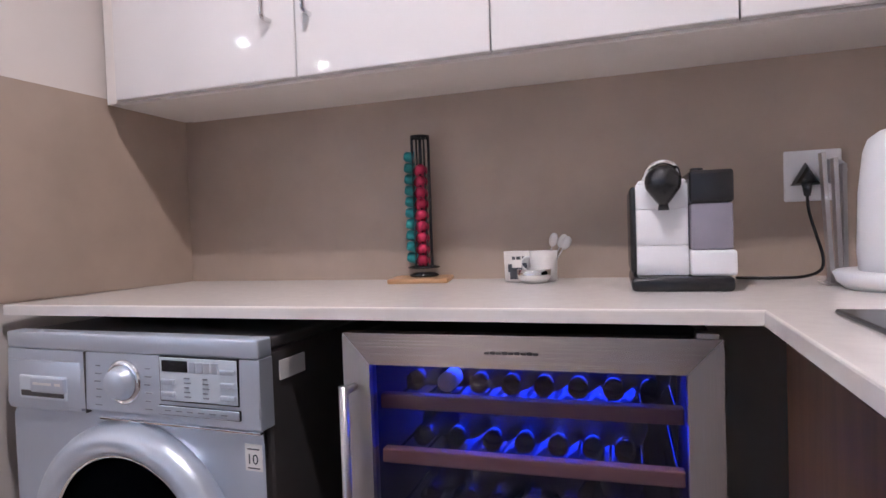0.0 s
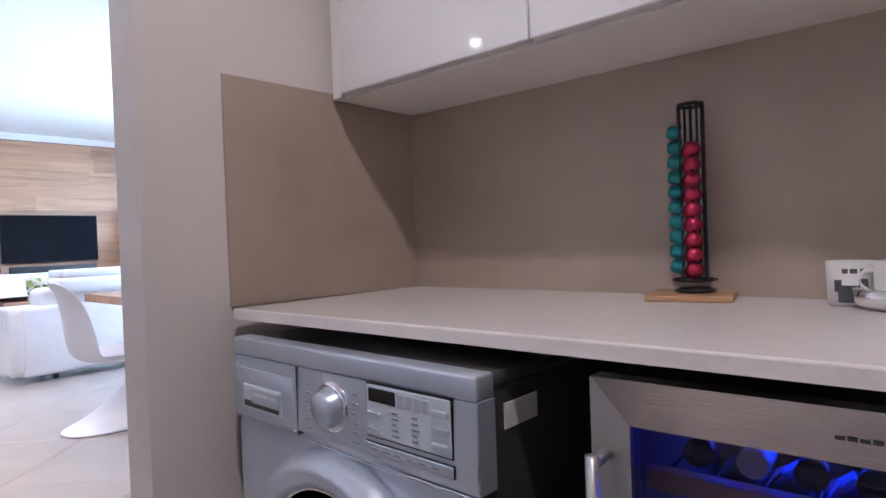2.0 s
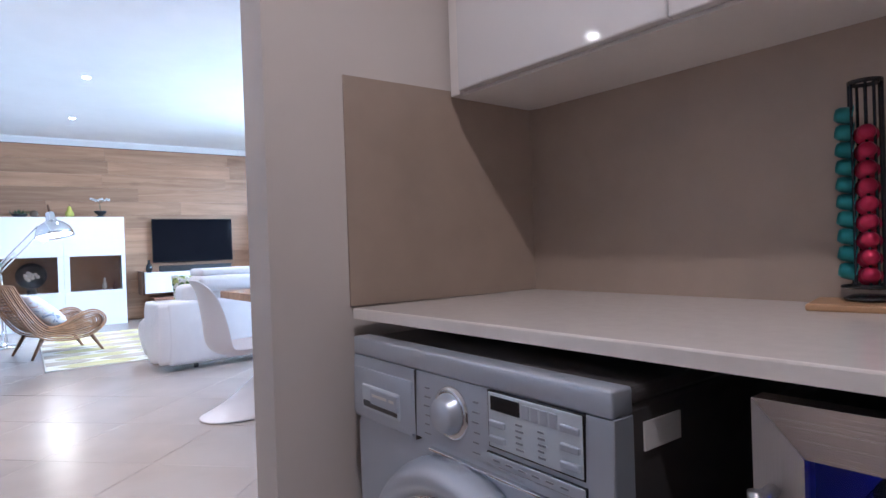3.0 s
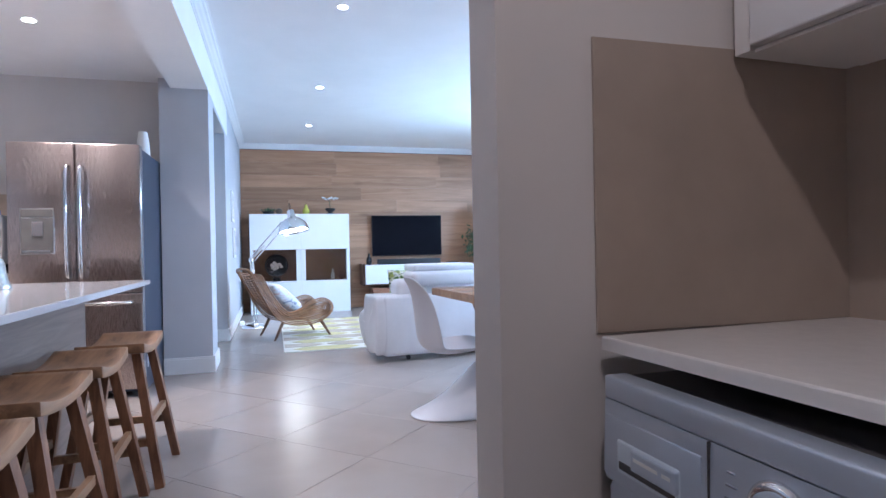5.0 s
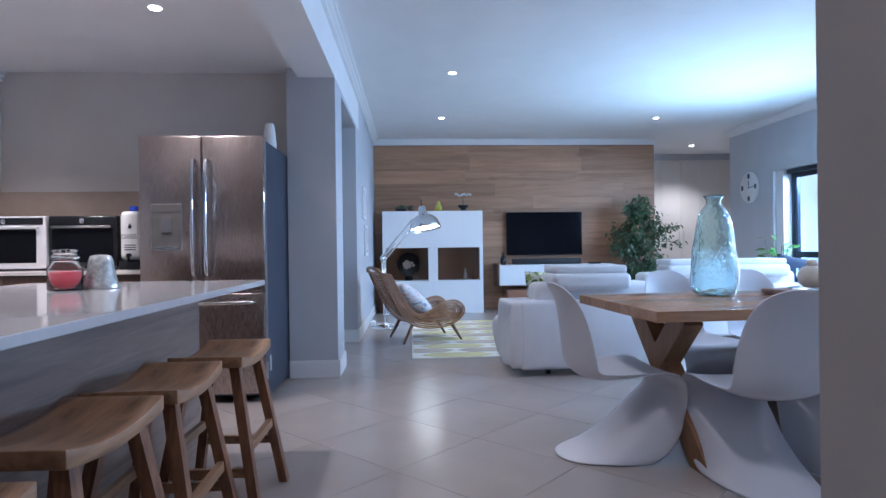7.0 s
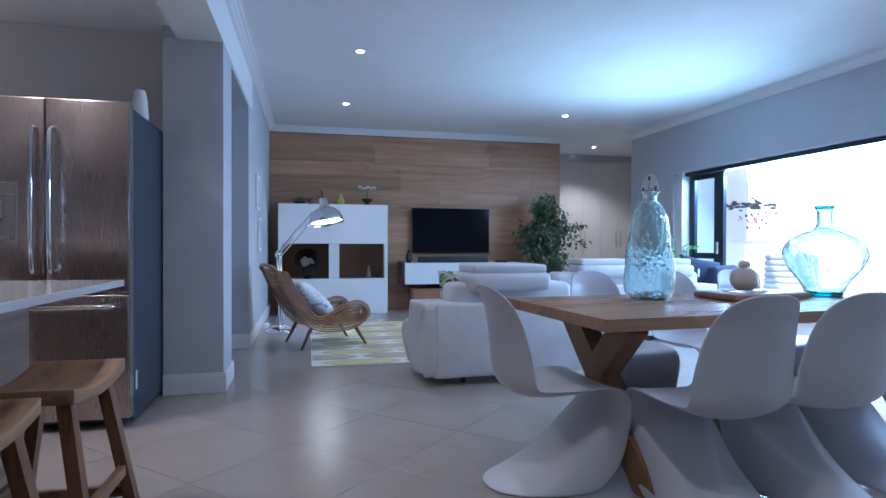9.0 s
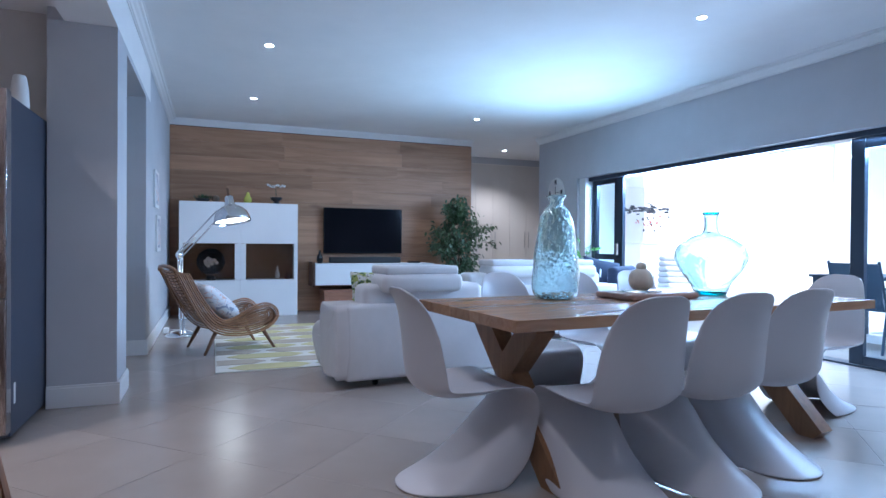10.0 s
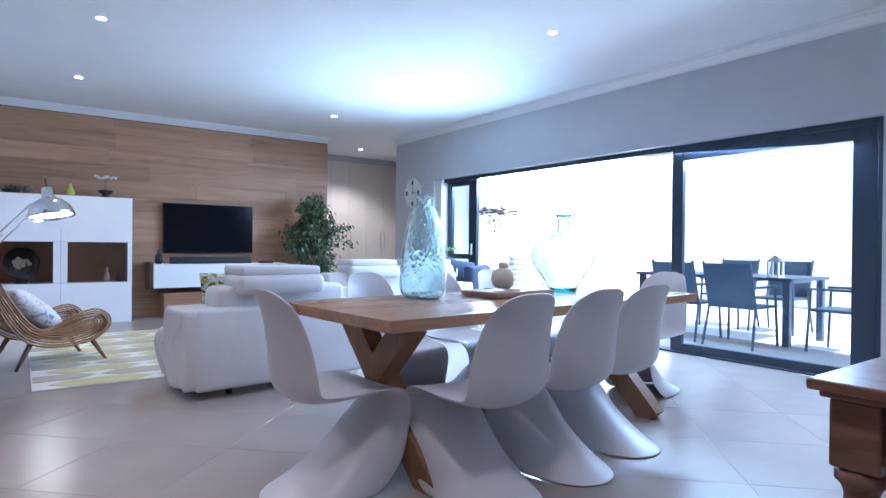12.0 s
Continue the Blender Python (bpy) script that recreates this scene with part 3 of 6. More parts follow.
def washer():
    t = thing("washing_machine", (-1.115, 1.09, 0), 1.2, "silver front-loading washing machine under the quartz worktop", "washing machine")
    W, D, H = 0.6, 0.50, 0.85
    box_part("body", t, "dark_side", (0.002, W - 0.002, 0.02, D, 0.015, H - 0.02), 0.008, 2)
    # front panel with a round opening
    bm = bmesh.new()
    cx, cz, R, n = W / 2 + 0.008, 0.458, 0.205, 64
    z1 = 0.718
    inner, outer = [], []
    for i in range(n):
        a = 2 * math.pi * (i + 0.5) / n
        c, s = math.cos(a), math.sin(a)
        k = min((W - cx if c > 0 else cx) / abs(c) if abs(c) > 1e-6 else 9, ((z1 - cz) if s > 0 else (cz - 0.02)) / abs(s) if abs(s) > 1e-6 else 9)
        inner.append(bm.verts.new((cx + R * c, 0.012, cz + R * s)))
        outer.append(bm.verts.new((cx + k * c, 0.0, cz + k * s)))
    mid = [bm.verts.new((cx + (R + 0.035) * (v.co.x - cx) / R, 0.0, cz + (R + 0.035) * (v.co.z - cz) / R)) for v in inner]
    for i in range(n):
        j = (i + 1) % n
        bm.faces.new((inner[i], inner[j], mid[j], mid[i]))
        bm.faces.new((mid[i], mid[j], outer[j], outer[i]))
    front = smooth_by_angle(part("front_panel", bm, "silver", t))
    # control panel, leaning back a little and bowed over the door
    bm = bmesh.new()
    rows = []
    for z, y in ((0.698, 0.001), (0.701, -0.006), (0.712, -0.010), (0.800, -0.007), (0.818, -0.006)):
        rows.append([(W * k / 20, y, z + (0.012 * (1 - ((k - 10) / 6) ** 2) if abs(k - 10) < 6 and z < 0.71 else 0)) for k in range(21)])
    rows.append([(W * k / 20, 0.02, 0.818) for k in range(21)])
    control = part("control_panel", quads(rows), "silver", t)
    smooth_by_angle(control, 30)
    box_part("control_side", t, "silver", (0, 0.003, -0.0055, 0.03, 0.700, 0.819), 0.001)
    box_part("control_side", t, "silver", (W - 0.003, W, -0.0055, 0.03, 0.700, 0.819), 0.001)
    box_part("seam", t, "dark_side", (0.2105, 0.2118, -0.0105, 0.0, 0.704, 0.8185), 0)
    box_part("metal_strip", t, "chrome", (0.24, W - 0.002, -0.0075, 0.004, 0.6935, 0.6985), 0.0015, 2)
    box_part("top", t, "silver", (0, W, -0.0075, 0.03, 0.8188, 0.852), 0.004, 3, smooth=True)
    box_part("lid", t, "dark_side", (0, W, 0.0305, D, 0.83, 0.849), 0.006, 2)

    def yf(z):
        return -0.0105 + 0.035 * (z - 0.70)

    # detergent drawer
    dr = box_part("drawer", t, "silver", (0.004, 0.1985, yf(0.74) - 0.0004, 0.0, 0.705, 0.797), 0.002, 2, smooth=True)
    box_part("drawer_recess", t, "display", (0.036, 0.164, yf(0.72) - 0.003, 0.0, 0.722, 0.768), 0.003, 2)
    box_part("drawer_slot", t, "dark_side", (0.040, 0.160, yf(0.72) - 0.0036, 0.0, 0.7265, 0.741), 0.003, 2)
    box_part("drawer_pull", dr, "silver", (0.074, 0.1635, yf(0.72) - 0.008, 0.0, 0.737, 0.7665), 0.003, 2)
    for k, (a, b) in enumerate(((0.082, 0.132), (0.140, 0.156))):
        box_part("print", t, "label", (a, b, yf(0.755) - 0.0095, 0, 0.752, 0.757), 0)
    # dial
    m = pose(0.306, -0.004, 0.767, 90, 0, 0)
    part("dial_ring", lathe([(0.041, 0), (0.041, 0.006), (0.037, 0.010), (0.030, 0.010)], 40, m=m), "chrome", t, smooth=True)
    kn = part("knob", lathe([(0.031, 0.008), (0.031, 0.013), (0.027, 0.016), (0.026, 0.024), (0.023, 0.028), (0.0, 0.029)], 40, m=m), "silver", t, "round silver programme dial", smooth=True)
    made = set(t.children)
    # display
    box_part("display_frame", t, "black", (0.355, 0.525, yf(0.76) - 0.0015, 0.0, 0.712, 0.792), 0.001)
    box_part("display_plate", t, "display", (0.3575, 0.5225, yf(0.76) - 0.0028, 0.0, 0.7145, 0.7895), 0.001)
    box_part("screen", t, "black", (0.363, 0.42, yf(0.775) - 0.0045, 0.0, 0.765, 0.785), 0.001)
    for k in range(4):
        box_part("key", t, "silver", (0.424 + k * 0.016, 0.437 + k * 0.016, yf(0.775) - 0.0045, 0, 0.765, 0.784), 0.001)
    for x, z in ((0.362, 0.746), (0.362, 0.725), (0.49, 0.768), (0.49, 0.746), (0.49, 0.725)):
        box_part("button", t, "silver", (x, x + 0.030, yf(z) - 0.0065, 0, z - 0.003, z + 0.006), 0.002, 2)
    for i in range(5):
        for j, x in enumerate((0.412, 0.452)):
            box_part("print", t, "print_soft", (x, x + 0.014 - 0.002 * ((i + j) % 3), yf(0.75) - 0.0036, 0, 0.722 + i * 0.008, 0.7245 + i * 0.008), 0)
    for i in range(6):
        for x in (0.225, 0.345):
            box_part("print", t, "print_soft", (x + 0.002 * (i % 3), x + 0.017 - 0.003 * (i % 2), yf(0.74) - 0.0008, 0, 0.703 + i * 0.0145, 0.7048 + i * 0.0145), 0)
    box_part("button_strip_frame", t, "black", (0.353, 0.528, yf(0.695) - 0.002, 0, 0.689, 0.7065), 0.001)
    box_part("button_strip", t, "silver", (0.3545, 0.5265, yf(0.695) - 0.0035, 0, 0.6903, 0.7052), 0.001)
    for i in range(6):
        box_part("print", t, "print_soft", (0.37 + i * 0.024, 0.383 + i * 0.024, yf(0.695) - 0.0045, 0, 0.697, 0.699), 0)
    for ob in t.children:
        if ob not in made and not ob.location.length:
            wide = min(v.co.x for v in ob.data.vertices) > 0.35
            ob.location = (0.036 if wide else 0.010, 0, 0.027 if wide else 0.018)
    # badge as plain shapes
    part("badge", lathe([(0.005, 0), (0.005, 0.001), (0.0, 0.001)], 20, m=pose(0.026, yf(0.775), 0.783, 90, 0, 0)), "ink", t)
    box_part("badge", t, "print_soft", (0.034, 0.048, yf(0.775) - 0.0012, 0, 0.781, 0.785), 0)
    # ten-year sticker
    st = box_part("sticker", t, "label", (0.561, 0.595, -0.0015, 0.001, 0.631, 0.676), 0)
    text_mesh("10", 0.024, (0.5635, -0.0018, 0.643), (90, 0, 0), "ink", st, "numeral")
    box_part("print", st, "ink", (0.566, 0.590, -0.002, 0, 0.667, 0.669), 0)
    box_part("print", st, "ink", (0.566, 0.590, -0.002, 0, 0.635, 0.637), 0)
    box_part("side_sticker", t, "label", (W - 0.002, W + 0.0005, 0.05, 0.125, 0.772, 0.806), 0)
    # door
    m = pose(cx, 0, cz, 90, 0, 0)
    d = part("door", lathe([(0.180, -0.01), (0.177, 0.01), (0.180, 0.026), (0.189, 0.038), (0.203, 0.044), (0.217, 0.041), (0.229, 0.030), (0.236, 0.014), (0.238, -0.012), (0.22, -0.014), (0.180, -0.01)], 72, m=m), "silver", t, "round silver porthole door", smooth=True)
    part("door_glass", lathe([(0.179, 0.012), (0.16, 0.0), (0.12, -0.008), (0.07, -0.013), (0.0, -0.015)], 48, m=m), "bottle", d, "dark bowl-shaped glass", smooth=True)
    part("door_trim", lathe([(0.183, 0.026), (0.179, 0.029), (0.176, 0.022), (0.177, 0.012), (0.183, 0.026)], 64, m=m), "chrome", d, smooth=True)
    for x in (0.06, W - 0.06):
        part("foot", lathe([(0.02, 0), (0.02, 0.018)], 12, at=(x, 0.07, 0)), "black", t)
        part("foot", lathe([(0.02, 0), (0.02, 0.018)], 12, at=(x, D - 0.06, 0)), "black", t)


washer()


def wine_fridge():
    t = thing("wine_fridge", nook(0.771, 0.527), NROT + 1.0, "stainless steel wine fridge lit blue inside, stocked with bottles", "wine fridge")
    W, D, H = 0.583, 0.48, 0.855
    for nm, b in (("side", (0, 0.025, 0.03, D, 0.03, H - 0.01)), ("side", (W - 0.025, W, 0.03, D, 0.03, H - 0.01)), ("top", (0.026, W - 0.026, 0.03, D, H - 0.04, H - 0.01)), ("bottom", (0.026, W - 0.026, 0.03, D, 0.03, 0.10)), ("back", (0.026, W - 0.026, D - 0.02, D, 0.101, H - 0.041))):
        box_part(nm, t, "black_matt", b)
    # mitred door frame
    d = thing("door", (0, 0, 0), 0)
    d.parent = t
    z0, z1, fw, ft = 0.06, H, 0.048, 0.052

    def mitred(pts_out, pts_in, name):
        bm = bmesh.new()
        a = [bm.verts.new((x, 0.0, z)) for x, z in (*pts_out, *pts_in[::-1])]
        b = [bm.verts.new((x, 0.028, z)) for x, z in (*pts_out, *pts_in[::-1])]
        bm.faces.new(a)
        bm.faces.new(b[::-1])
        for i in range(4):
            j = (i + 1) % 4
            bm.faces.new((a[i], b[i], b[j], a[j]))
        part(name, bm, "steel_h" if "rail" in name else "steel", d)

    g = 0.0006
    mitred(((g, z1), (W - g, z1)), ((fw, z1 - ft), (W - fw, z1 - ft)), "top_rail")
    mitred(((g, z0), (W - g, z0)), ((fw, z0 + ft), (W - fw, z0 + ft)), "bottom_rail")
    mitred(((0, z0 + g), (0, z1 - g)), ((fw - g, z0 + ft), (fw - g, z1 - ft)), "stile")
    mitred(((W, z0 + g), (W, z1 - g)), ((W - fw + g, z0 + ft), (W - fw + g, z1 - ft)), "stile")
    gl = box_part("glass", d, "fridge_glass", (fw - 0.004, W - fw + 0.004, 0.010, 0.014, z0 + ft - 0.004, z1 - ft + 0.004), 0)
    gl.visible_shadow = False
    part("handle", rods(((0.018, -0.038, 0.30), (0.018, -0.038, 0.775), 0.008)), "steel", d, "tall tubular steel handle", smooth=True)
    for z in (0.36, 0.765):
        part("handle_post", rods(((0.018, 0.0, z), (0.018, -0.036, z), 0.007)), "steel", d, smooth=True)
    for k in range(9):
        box_part("badge", d, "dark_side", (0.243 + 0.0095 * k, 0.2508 + 0.0095 * k, -0.0012, 0.001, 0.8255, 0.8292 + 0.001 * (k % 2)), 0)
    box_part("hinge", t, "steel", (W - 0.035, W - 0.005, 0.002, 0.03, H + 0.0, H + 0.008), 0.001)
    box_part("grille", t, "black_matt", (0.0, W, 0.02, 0.04, 0.0, 0.055), 0.002)
    # shelves with wooden fronts and bottles
    k = 0
    for i, z in enumerate((0.720, 0.626, 0.52, 0.415, 0.31, 0.205)):
        sh = box_part("shelf_front", t, "shelf_wood", (0.05, W - 0.05, 0.034, 0.056, z, z + 0.025), 0.003, 2, "pale beech shelf front")
        part("shelf_wires", rods(*[((0.06 + 0.052 * j, 0.056, z + 0.006), (0.06 + 0.052 * j, D - 0.03, z + 0.006), 0.0025) for j in range(10)], seg=6), "black", t)
    shelves = [(0.712, (0.10, 0.158, 0.215, 0.27, 0.325, 0.38, 0.435, 0.49)), (0.615, (0.11, 0.17, 0.235, 0.29, 0.345, 0.40, 0.45)), (0.51, (0.12, 0.19, 0.24, 0.30, 0.36, 0.44)), (0.41, (0.12, 0.2, 0.28, 0.36, 0.44))]
    for z, xs in shelves:
        for n, x in enumerate(xs):
            flip = z > 0.5
            prof = [(0.0, 0.0), (0.034, 0.001), (0.037, 0.004), (0.037, 0.18), (0.030, 0.215), (0.015, 0.245), (0.0145, 0.295), (0.0, 0.296)]
            b = thing("wine_bottle", nook(0.768 + x, 0.525 - 0.075, z + 0.046), NROT, "dark glass wine bottle lying on a shelf of the wine fridge", "bottle", "bottles in the wine fridge")
            mm = pose(0, 0, 0, -90, 0, 0) if not flip else pose(0, 0.30, 0, 90, 0, 0)
            part("body", lathe(prof, 16, m=pose(0, 0.0, 0, -90 if not flip else 90, 0, 0) if not flip else pose(0, 0.30, 0, 90, 0, 0)), "bottle", b, smooth=True)
            if flip:
                part("cork", lathe([(0.0165, 0.25), (0.0165, 0.298), (0.0, 0.299)], 16, m=pose(0, 0.30, 0, 90, 0, 0)), "stone" if (n == 1 and z > 0.65) else "black", b, "foil cap", smooth=True)
    box_part("lamp_strip", t, "blue_light", (0.14, W - 0.14, D - 0.035, D - 0.03, 0.795, 0.803), 0)
    area_lamp("wine_fridge_lamp", nook(0.76 + W / 2, 0.525 - 0.13, 0.806), nook(0.76 + W / 2, 0.525 - 0.20, 0.3), 0.40, 0.04, 0.22, (0.02, 0.06, 1.0))
    area_lamp("wine_fridge_lamp", nook(0.76 + W / 2, 0.525 - 0.13, 0.700), nook(0.76 + W / 2, 0.525 - 0.20, 0.3), 0.30, 0.04, 0.17, (0.02, 0.06, 1.0))
    area_lamp("wine_fridge_lamp", nook(0.76 + W / 2, 0.525 - 0.44, 0.66), nook(0.76 + W / 2, 0.525, 0.66), 0.40, 0.25, 0.25, (0.02, 0.05, 1.0))


wine_fridge()


def capsule_tower():
    t = thing("capsule_holder", nook(0.752, 0.06, 0.912), NROT + 10, "black wire tower of teal and red capsules on a board", "capsule holder")
    H = 0.34
    part("base", lathe([(0.0, 0.0), (0.034, 0.0), (0.036, 0.004), (0.025, 0.009), (0.0, 0.009)], 28), "black", t, smooth=True)
    part("base_ring", tube([(0.037 * math.cos(a / 10 * 2 * math.pi), 0.037 * math.sin(a / 10 * 2 * math.pi), 0.022) for a in range(11)], 0.0022, 6, 4), "black", t, smooth=True)
    for a in range(12):
        x, y = 0.021 * math.cos(a * math.pi / 6 + 0.1), 0.021 * math.sin(a * math.pi / 6 + 0.1)
        if a % 3 != 2:
            part("upright", rods(((x, y, 0.018), (x, y, H), 0.0022), seg=6), "black", t)
    part("top_ring", lathe([(0.019, H - 0.006), (0.0235, H - 0.006), (0.0235, H), (0.019, H), (0.019, H - 0.006)], 28), "black", t, smooth=True)
    part("lower_ring", lathe([(0.019, 0.02), (0.0235, 0.02), (0.0235, 0.026), (0.019, 0.026), (0.019, 0.02)], 28), "black", t, smooth=True)
    prof = [(0.0168, 0), (0.0168, 0.0015), (0.0142, 0.002), (0.0125, 0.018), (0.009, 0.024), (0.0, 0.025)]
    for j in range(10):
        z = 0.044 + j * 0.0272
        part("capsule", lathe(prof, 16, m=pose(-0.017, 0.002, z, 0, -80, 8)), "teal", t, "teal coffee capsule", smooth=True)
        if j < 9:
            part("capsule", lathe(prof, 16, m=pose(0.0, -0.004, z - 0.006, 80, 0, 8)), "red", t, "crimson coffee capsule", smooth=True)
    b = thing("bamboo_board", nook(0.748, 0.068, 0.9), NROT + 10, "small square bamboo board under the capsule tower", "board")
    box_part("board", b, "bamboo", (-0.072, 0.072, -0.064, 0.058, 0.0, 0.011), 0.003, 2)


capsule_tower()


def mug(at, rz):
    t = thing("espresso_mug", at, rz, "small white mug with grey print, holding spoons, on the worktop", "mug", "printed mugs on the worktop")
    part("body", lathe([(0.0, 0.002), (0.026, 0.0), (0.029, 0.003), (0.031, 0.068), (0.029, 0.068), (0.027, 0.006), (0.0, 0.005)], 28), "mug", t, smooth=True)
    for i, (a, z, w, h) in enumerate(((-104, 0.006, 52, 0.026), (-66, 0.012, 26, 0.030), (-130, 0.022, 20, 0.018), (-112, 0.050, 14, 0.007), (-92, 0.050, 18, 0.007), (-70, 0.050, 12, 0.007))):
        bm = bmesh.new()
        vs = []
        for zz in (z, z + h):
            vs.append([bm.verts.new((0.0308 * math.cos(radians(a + w * k / 6 - w / 2)), 0.0308 * math.sin(radians(a + w * k / 6 - w / 2)), zz)) for k in range(7)])
        for k in range(6):
            bm.faces.new((vs[0][k], vs[0][k + 1], vs[1][k + 1], vs[1][k]))
        part("print", bm, "print_grey", t)
    part("handle", tube([(0.029, 0, 0.055), (0.045, 0, 0.052), (0.048, 0, 0.034), (0.029, 0, 0.016)], 0.0032, 8, 5), "label", t, smooth=True)
    return t


mug(nook(0.985, 0.075, 0.9), 20)
mug(nook(1.046, 0.085, 0.9), -160)
for k, (dx, a, b) in enumerate(((0.0, 18, 24), (0.02, 26, -10), (0.028, 32, 6))):
    sp = thing("teaspoon", nook(1.05 + dx * 0.3, 0.085, 0.906), NROT, "small steel teaspoon standing in a mug", "spoon", "teaspoons in the mug")
    sp.matrix_world = Matrix.Translation(nook(1.045 + dx * 0.2, 0.085, 0.908)) @ pose(0, 0, 0, b * 0.4, a, 0) @ Matrix.Scale(0.9, 4)
    part("stem", rods(((0, 0, 0), (0, 0, 0.085), 0.0014), seg=6), "chrome", sp)
    bm = bmesh.new()
    bmesh.ops.create_uvsphere(bm, u_segments=12, v_segments=8, radius=1)
    for v in bm.verts:
        v.co = Vector((v.co.x * 0.011, v.co.y * 0.003, v.co.z * 0.018 + 0.10))
    part("bowl", bm, "steel", sp, smooth=True)
t = thing("steel_dish", nook(1.03, 0.125, 0.9), 0, "small polished steel dish in front of the mugs", "dish")
part("bowl", lathe([(0.0, 0.002), (0.026, 0.0), (0.036, 0.012), (0.038, 0.030), (0.036, 0.030), (0.033, 0.012), (0.0, 0.005)], 28), "chrome", t, smooth=True)


def coffee_machine():
    t = thing("coffee_machine", (0.048, 1.435, 0.9), 5, "white and black capsule coffee machine with a milk tank", "coffee machine")
    t.scale = (0.90, 1.0, 0.90)
    # local x along the wall, y towards it
    box_part("base", t, "black", (0.0, 0.185, -0.035, 0.19, 0.0, 0.028), 0.008, 3, smooth=True)
    box_part("rear_body", t, "black", (0.0, 0.10, 0.02, 0.22, 0.028, 0.21), 0.01, 3, smooth=True)
    for z0, z1 in ((0.030, 0.0885), (0.0893, 0.1605), (0.1613, 0.210)):
        box_part("front_panel", t, "white_plastic", (0.012, 0.108, -0.005, 0.05, z0, z1), 0.0012, 2, smooth=True)
    box_part("top_panel", t, "white_plastic", (0.016, 0.106, 0.0, 0.2, 0.209, 0.219), 0.004, 3, smooth=True)
    bm = bmesh.new()
    bmesh.ops.create_uvsphere(bm, u_segments=28, v_segments=18, radius=0.034)
    for v in bm.verts:
        v.co.y *= 0.75
        if v.co.z < -0.012:
            k = (-v.co.z - 0.012) / 0.022
            v.co.x *= 1 - 0.55 * k
            v.co.z -= 0.016 * k
        v.co += Vector((0.062, -0.018, 0.212))
    hd = part("head", bm, "black", t, "glossy black rounded brew head", smooth=True)
    part("lever", tube([(0.028, 0.02, 0.222), (0.038, -0.012, 0.243), (0.062, -0.026, 0.251), (0.086, -0.012, 0.243), (0.096, 0.02, 0.222)], 0.005, 8, 6), "chrome", t, smooth=True)
    part("spout", lathe([(0.011, 0), (0.008, 0.016)], 16, at=(0.062, -0.02, 0.158)), "black", t, smooth=True)
    mt = box_part("milk_tank", t, "milk", (0.111, 0.186, -0.02, 0.10, 0.0785, 0.168), 0.004, 3, "translucent smoky milk tank", smooth=True)
    box_part("tank_insert", t, "black", (0.114, 0.182, 0.102, 0.20, 0.045, 0.16), 0.006, 2)
    box_part("milk_lid", t, "black", (0.109, 0.188, -0.022, 0.12, 0.1685, 0.232), 0.007, 4, smooth=True)
    part("milk_knob", lathe([(0.012, 0), (0.012, 0.008), (0.0, 0.009)], 20, at=(0.128, 0.02, 0.231)), "black", t, smooth=True)
    box_part("tank_base", t, "white_plastic", (0.109, 0.191, -0.026, 0.13, 0.029, 0.078), 0.006, 4, smooth=True)


coffee_machine()


def socket():
    t = thing("wall_socket", nook(1.54, 0.0085, 1.055), NROT, "square white wall socket with a round outlet and a black plug", "socket")
    box_part("plate", t, "white_plastic", (0, 0.105, -0.008, 0, 0, 0.105), 0.004, 3, smooth=True)
    part("outlet", lathe([(0.027, 0), (0.027, 0.003), (0.024, 0.003), (0.024, 0.0)], 32, m=pose(0.086, -0.008, 0.06, 90, 0, 0)), "white_plastic", t, smooth=True)
    p = thing("power_plug", nook(1.535 + 0.042, 0.016, 1.052 + 0.055), NROT, "black three-pin plug with its cord down to the coffee machine", "plug")
    part("body", lathe([(0.030, 0), (0.031, 0.012), (0.024, 0.026), (0.014, 0.034), (0.0, 0.034)], 3, m=pose(0, 0, -0.004, 90, 0, 0) @ pose(0, 0, 0, 0, 0, 90)), "black", p)
    part("grip", lathe([(0.011, 0), (0.006, 0.03)], 12, m=pose(0, -0.02, -0.012, 180, 0, 0)), "black", p, smooth=True)
    part("cord", tube([(0, -0.02, -0.03), (0.002, -0.02, -0.07), (0.012, -0.03, -0.12), (0.022, -0.035, -0.165), (0.016, -0.04, -0.192), (-0.02, -0.06, -0.203), (-0.08, -0.075, -0.204), (-0.14, -0.06, -0.204)], 0.0032, 8, 6), "black", p, "thin black power cord", smooth=True)


socket()
# white kettle in its stand, and the hob at the far corner
t = thing("kettle", nook(1.675, 0.27, 0.9), NROT, "tall white kettle on its round white base on the worktop", "kettle")
part("base", lathe([(0.0, 0.0), (0.10, 0.0), (0.112, 0.012), (0.118, 0.026), (0.112, 0.030), (0.0, 0.027)], 40), "white_plastic", t, smooth=True)
part("body", lathe([(0.0, 0.028), (0.080, 0.028), (0.083, 0.06), (0.080, 0.16), (0.073, 0.225), (0.066, 0.246), (0.05, 0.258), (0.0, 0.262)], 40), "white_plastic", t, smooth=True)
part("handle", tube([(0.066, 0, 0.235), (0.092, 0, 0.245), (0.106, 0, 0.21), (0.102, 0, 0.12), (0.096, 0, 0.06), (0.078, 0, 0.052)], 0.009, 10, 6), "steel", t, smooth=True)
t = thing("steel_rack", nook(1.572, 0.20, 0.9), NROT, "slim steel rack of upright strips beside the white kettle", "rack")
for k, (dx, lean) in enumerate(((0.0, 0.012), (0.016, 0.006), (0.027, 0.0))):
    part("strip", add_bar(bmesh.new(), (dx, 0.012 * k, 0.004), (dx - lean, 0.012 * k, 0.235 - 0.01 * k), 0.007, 0.02), "steel", t)
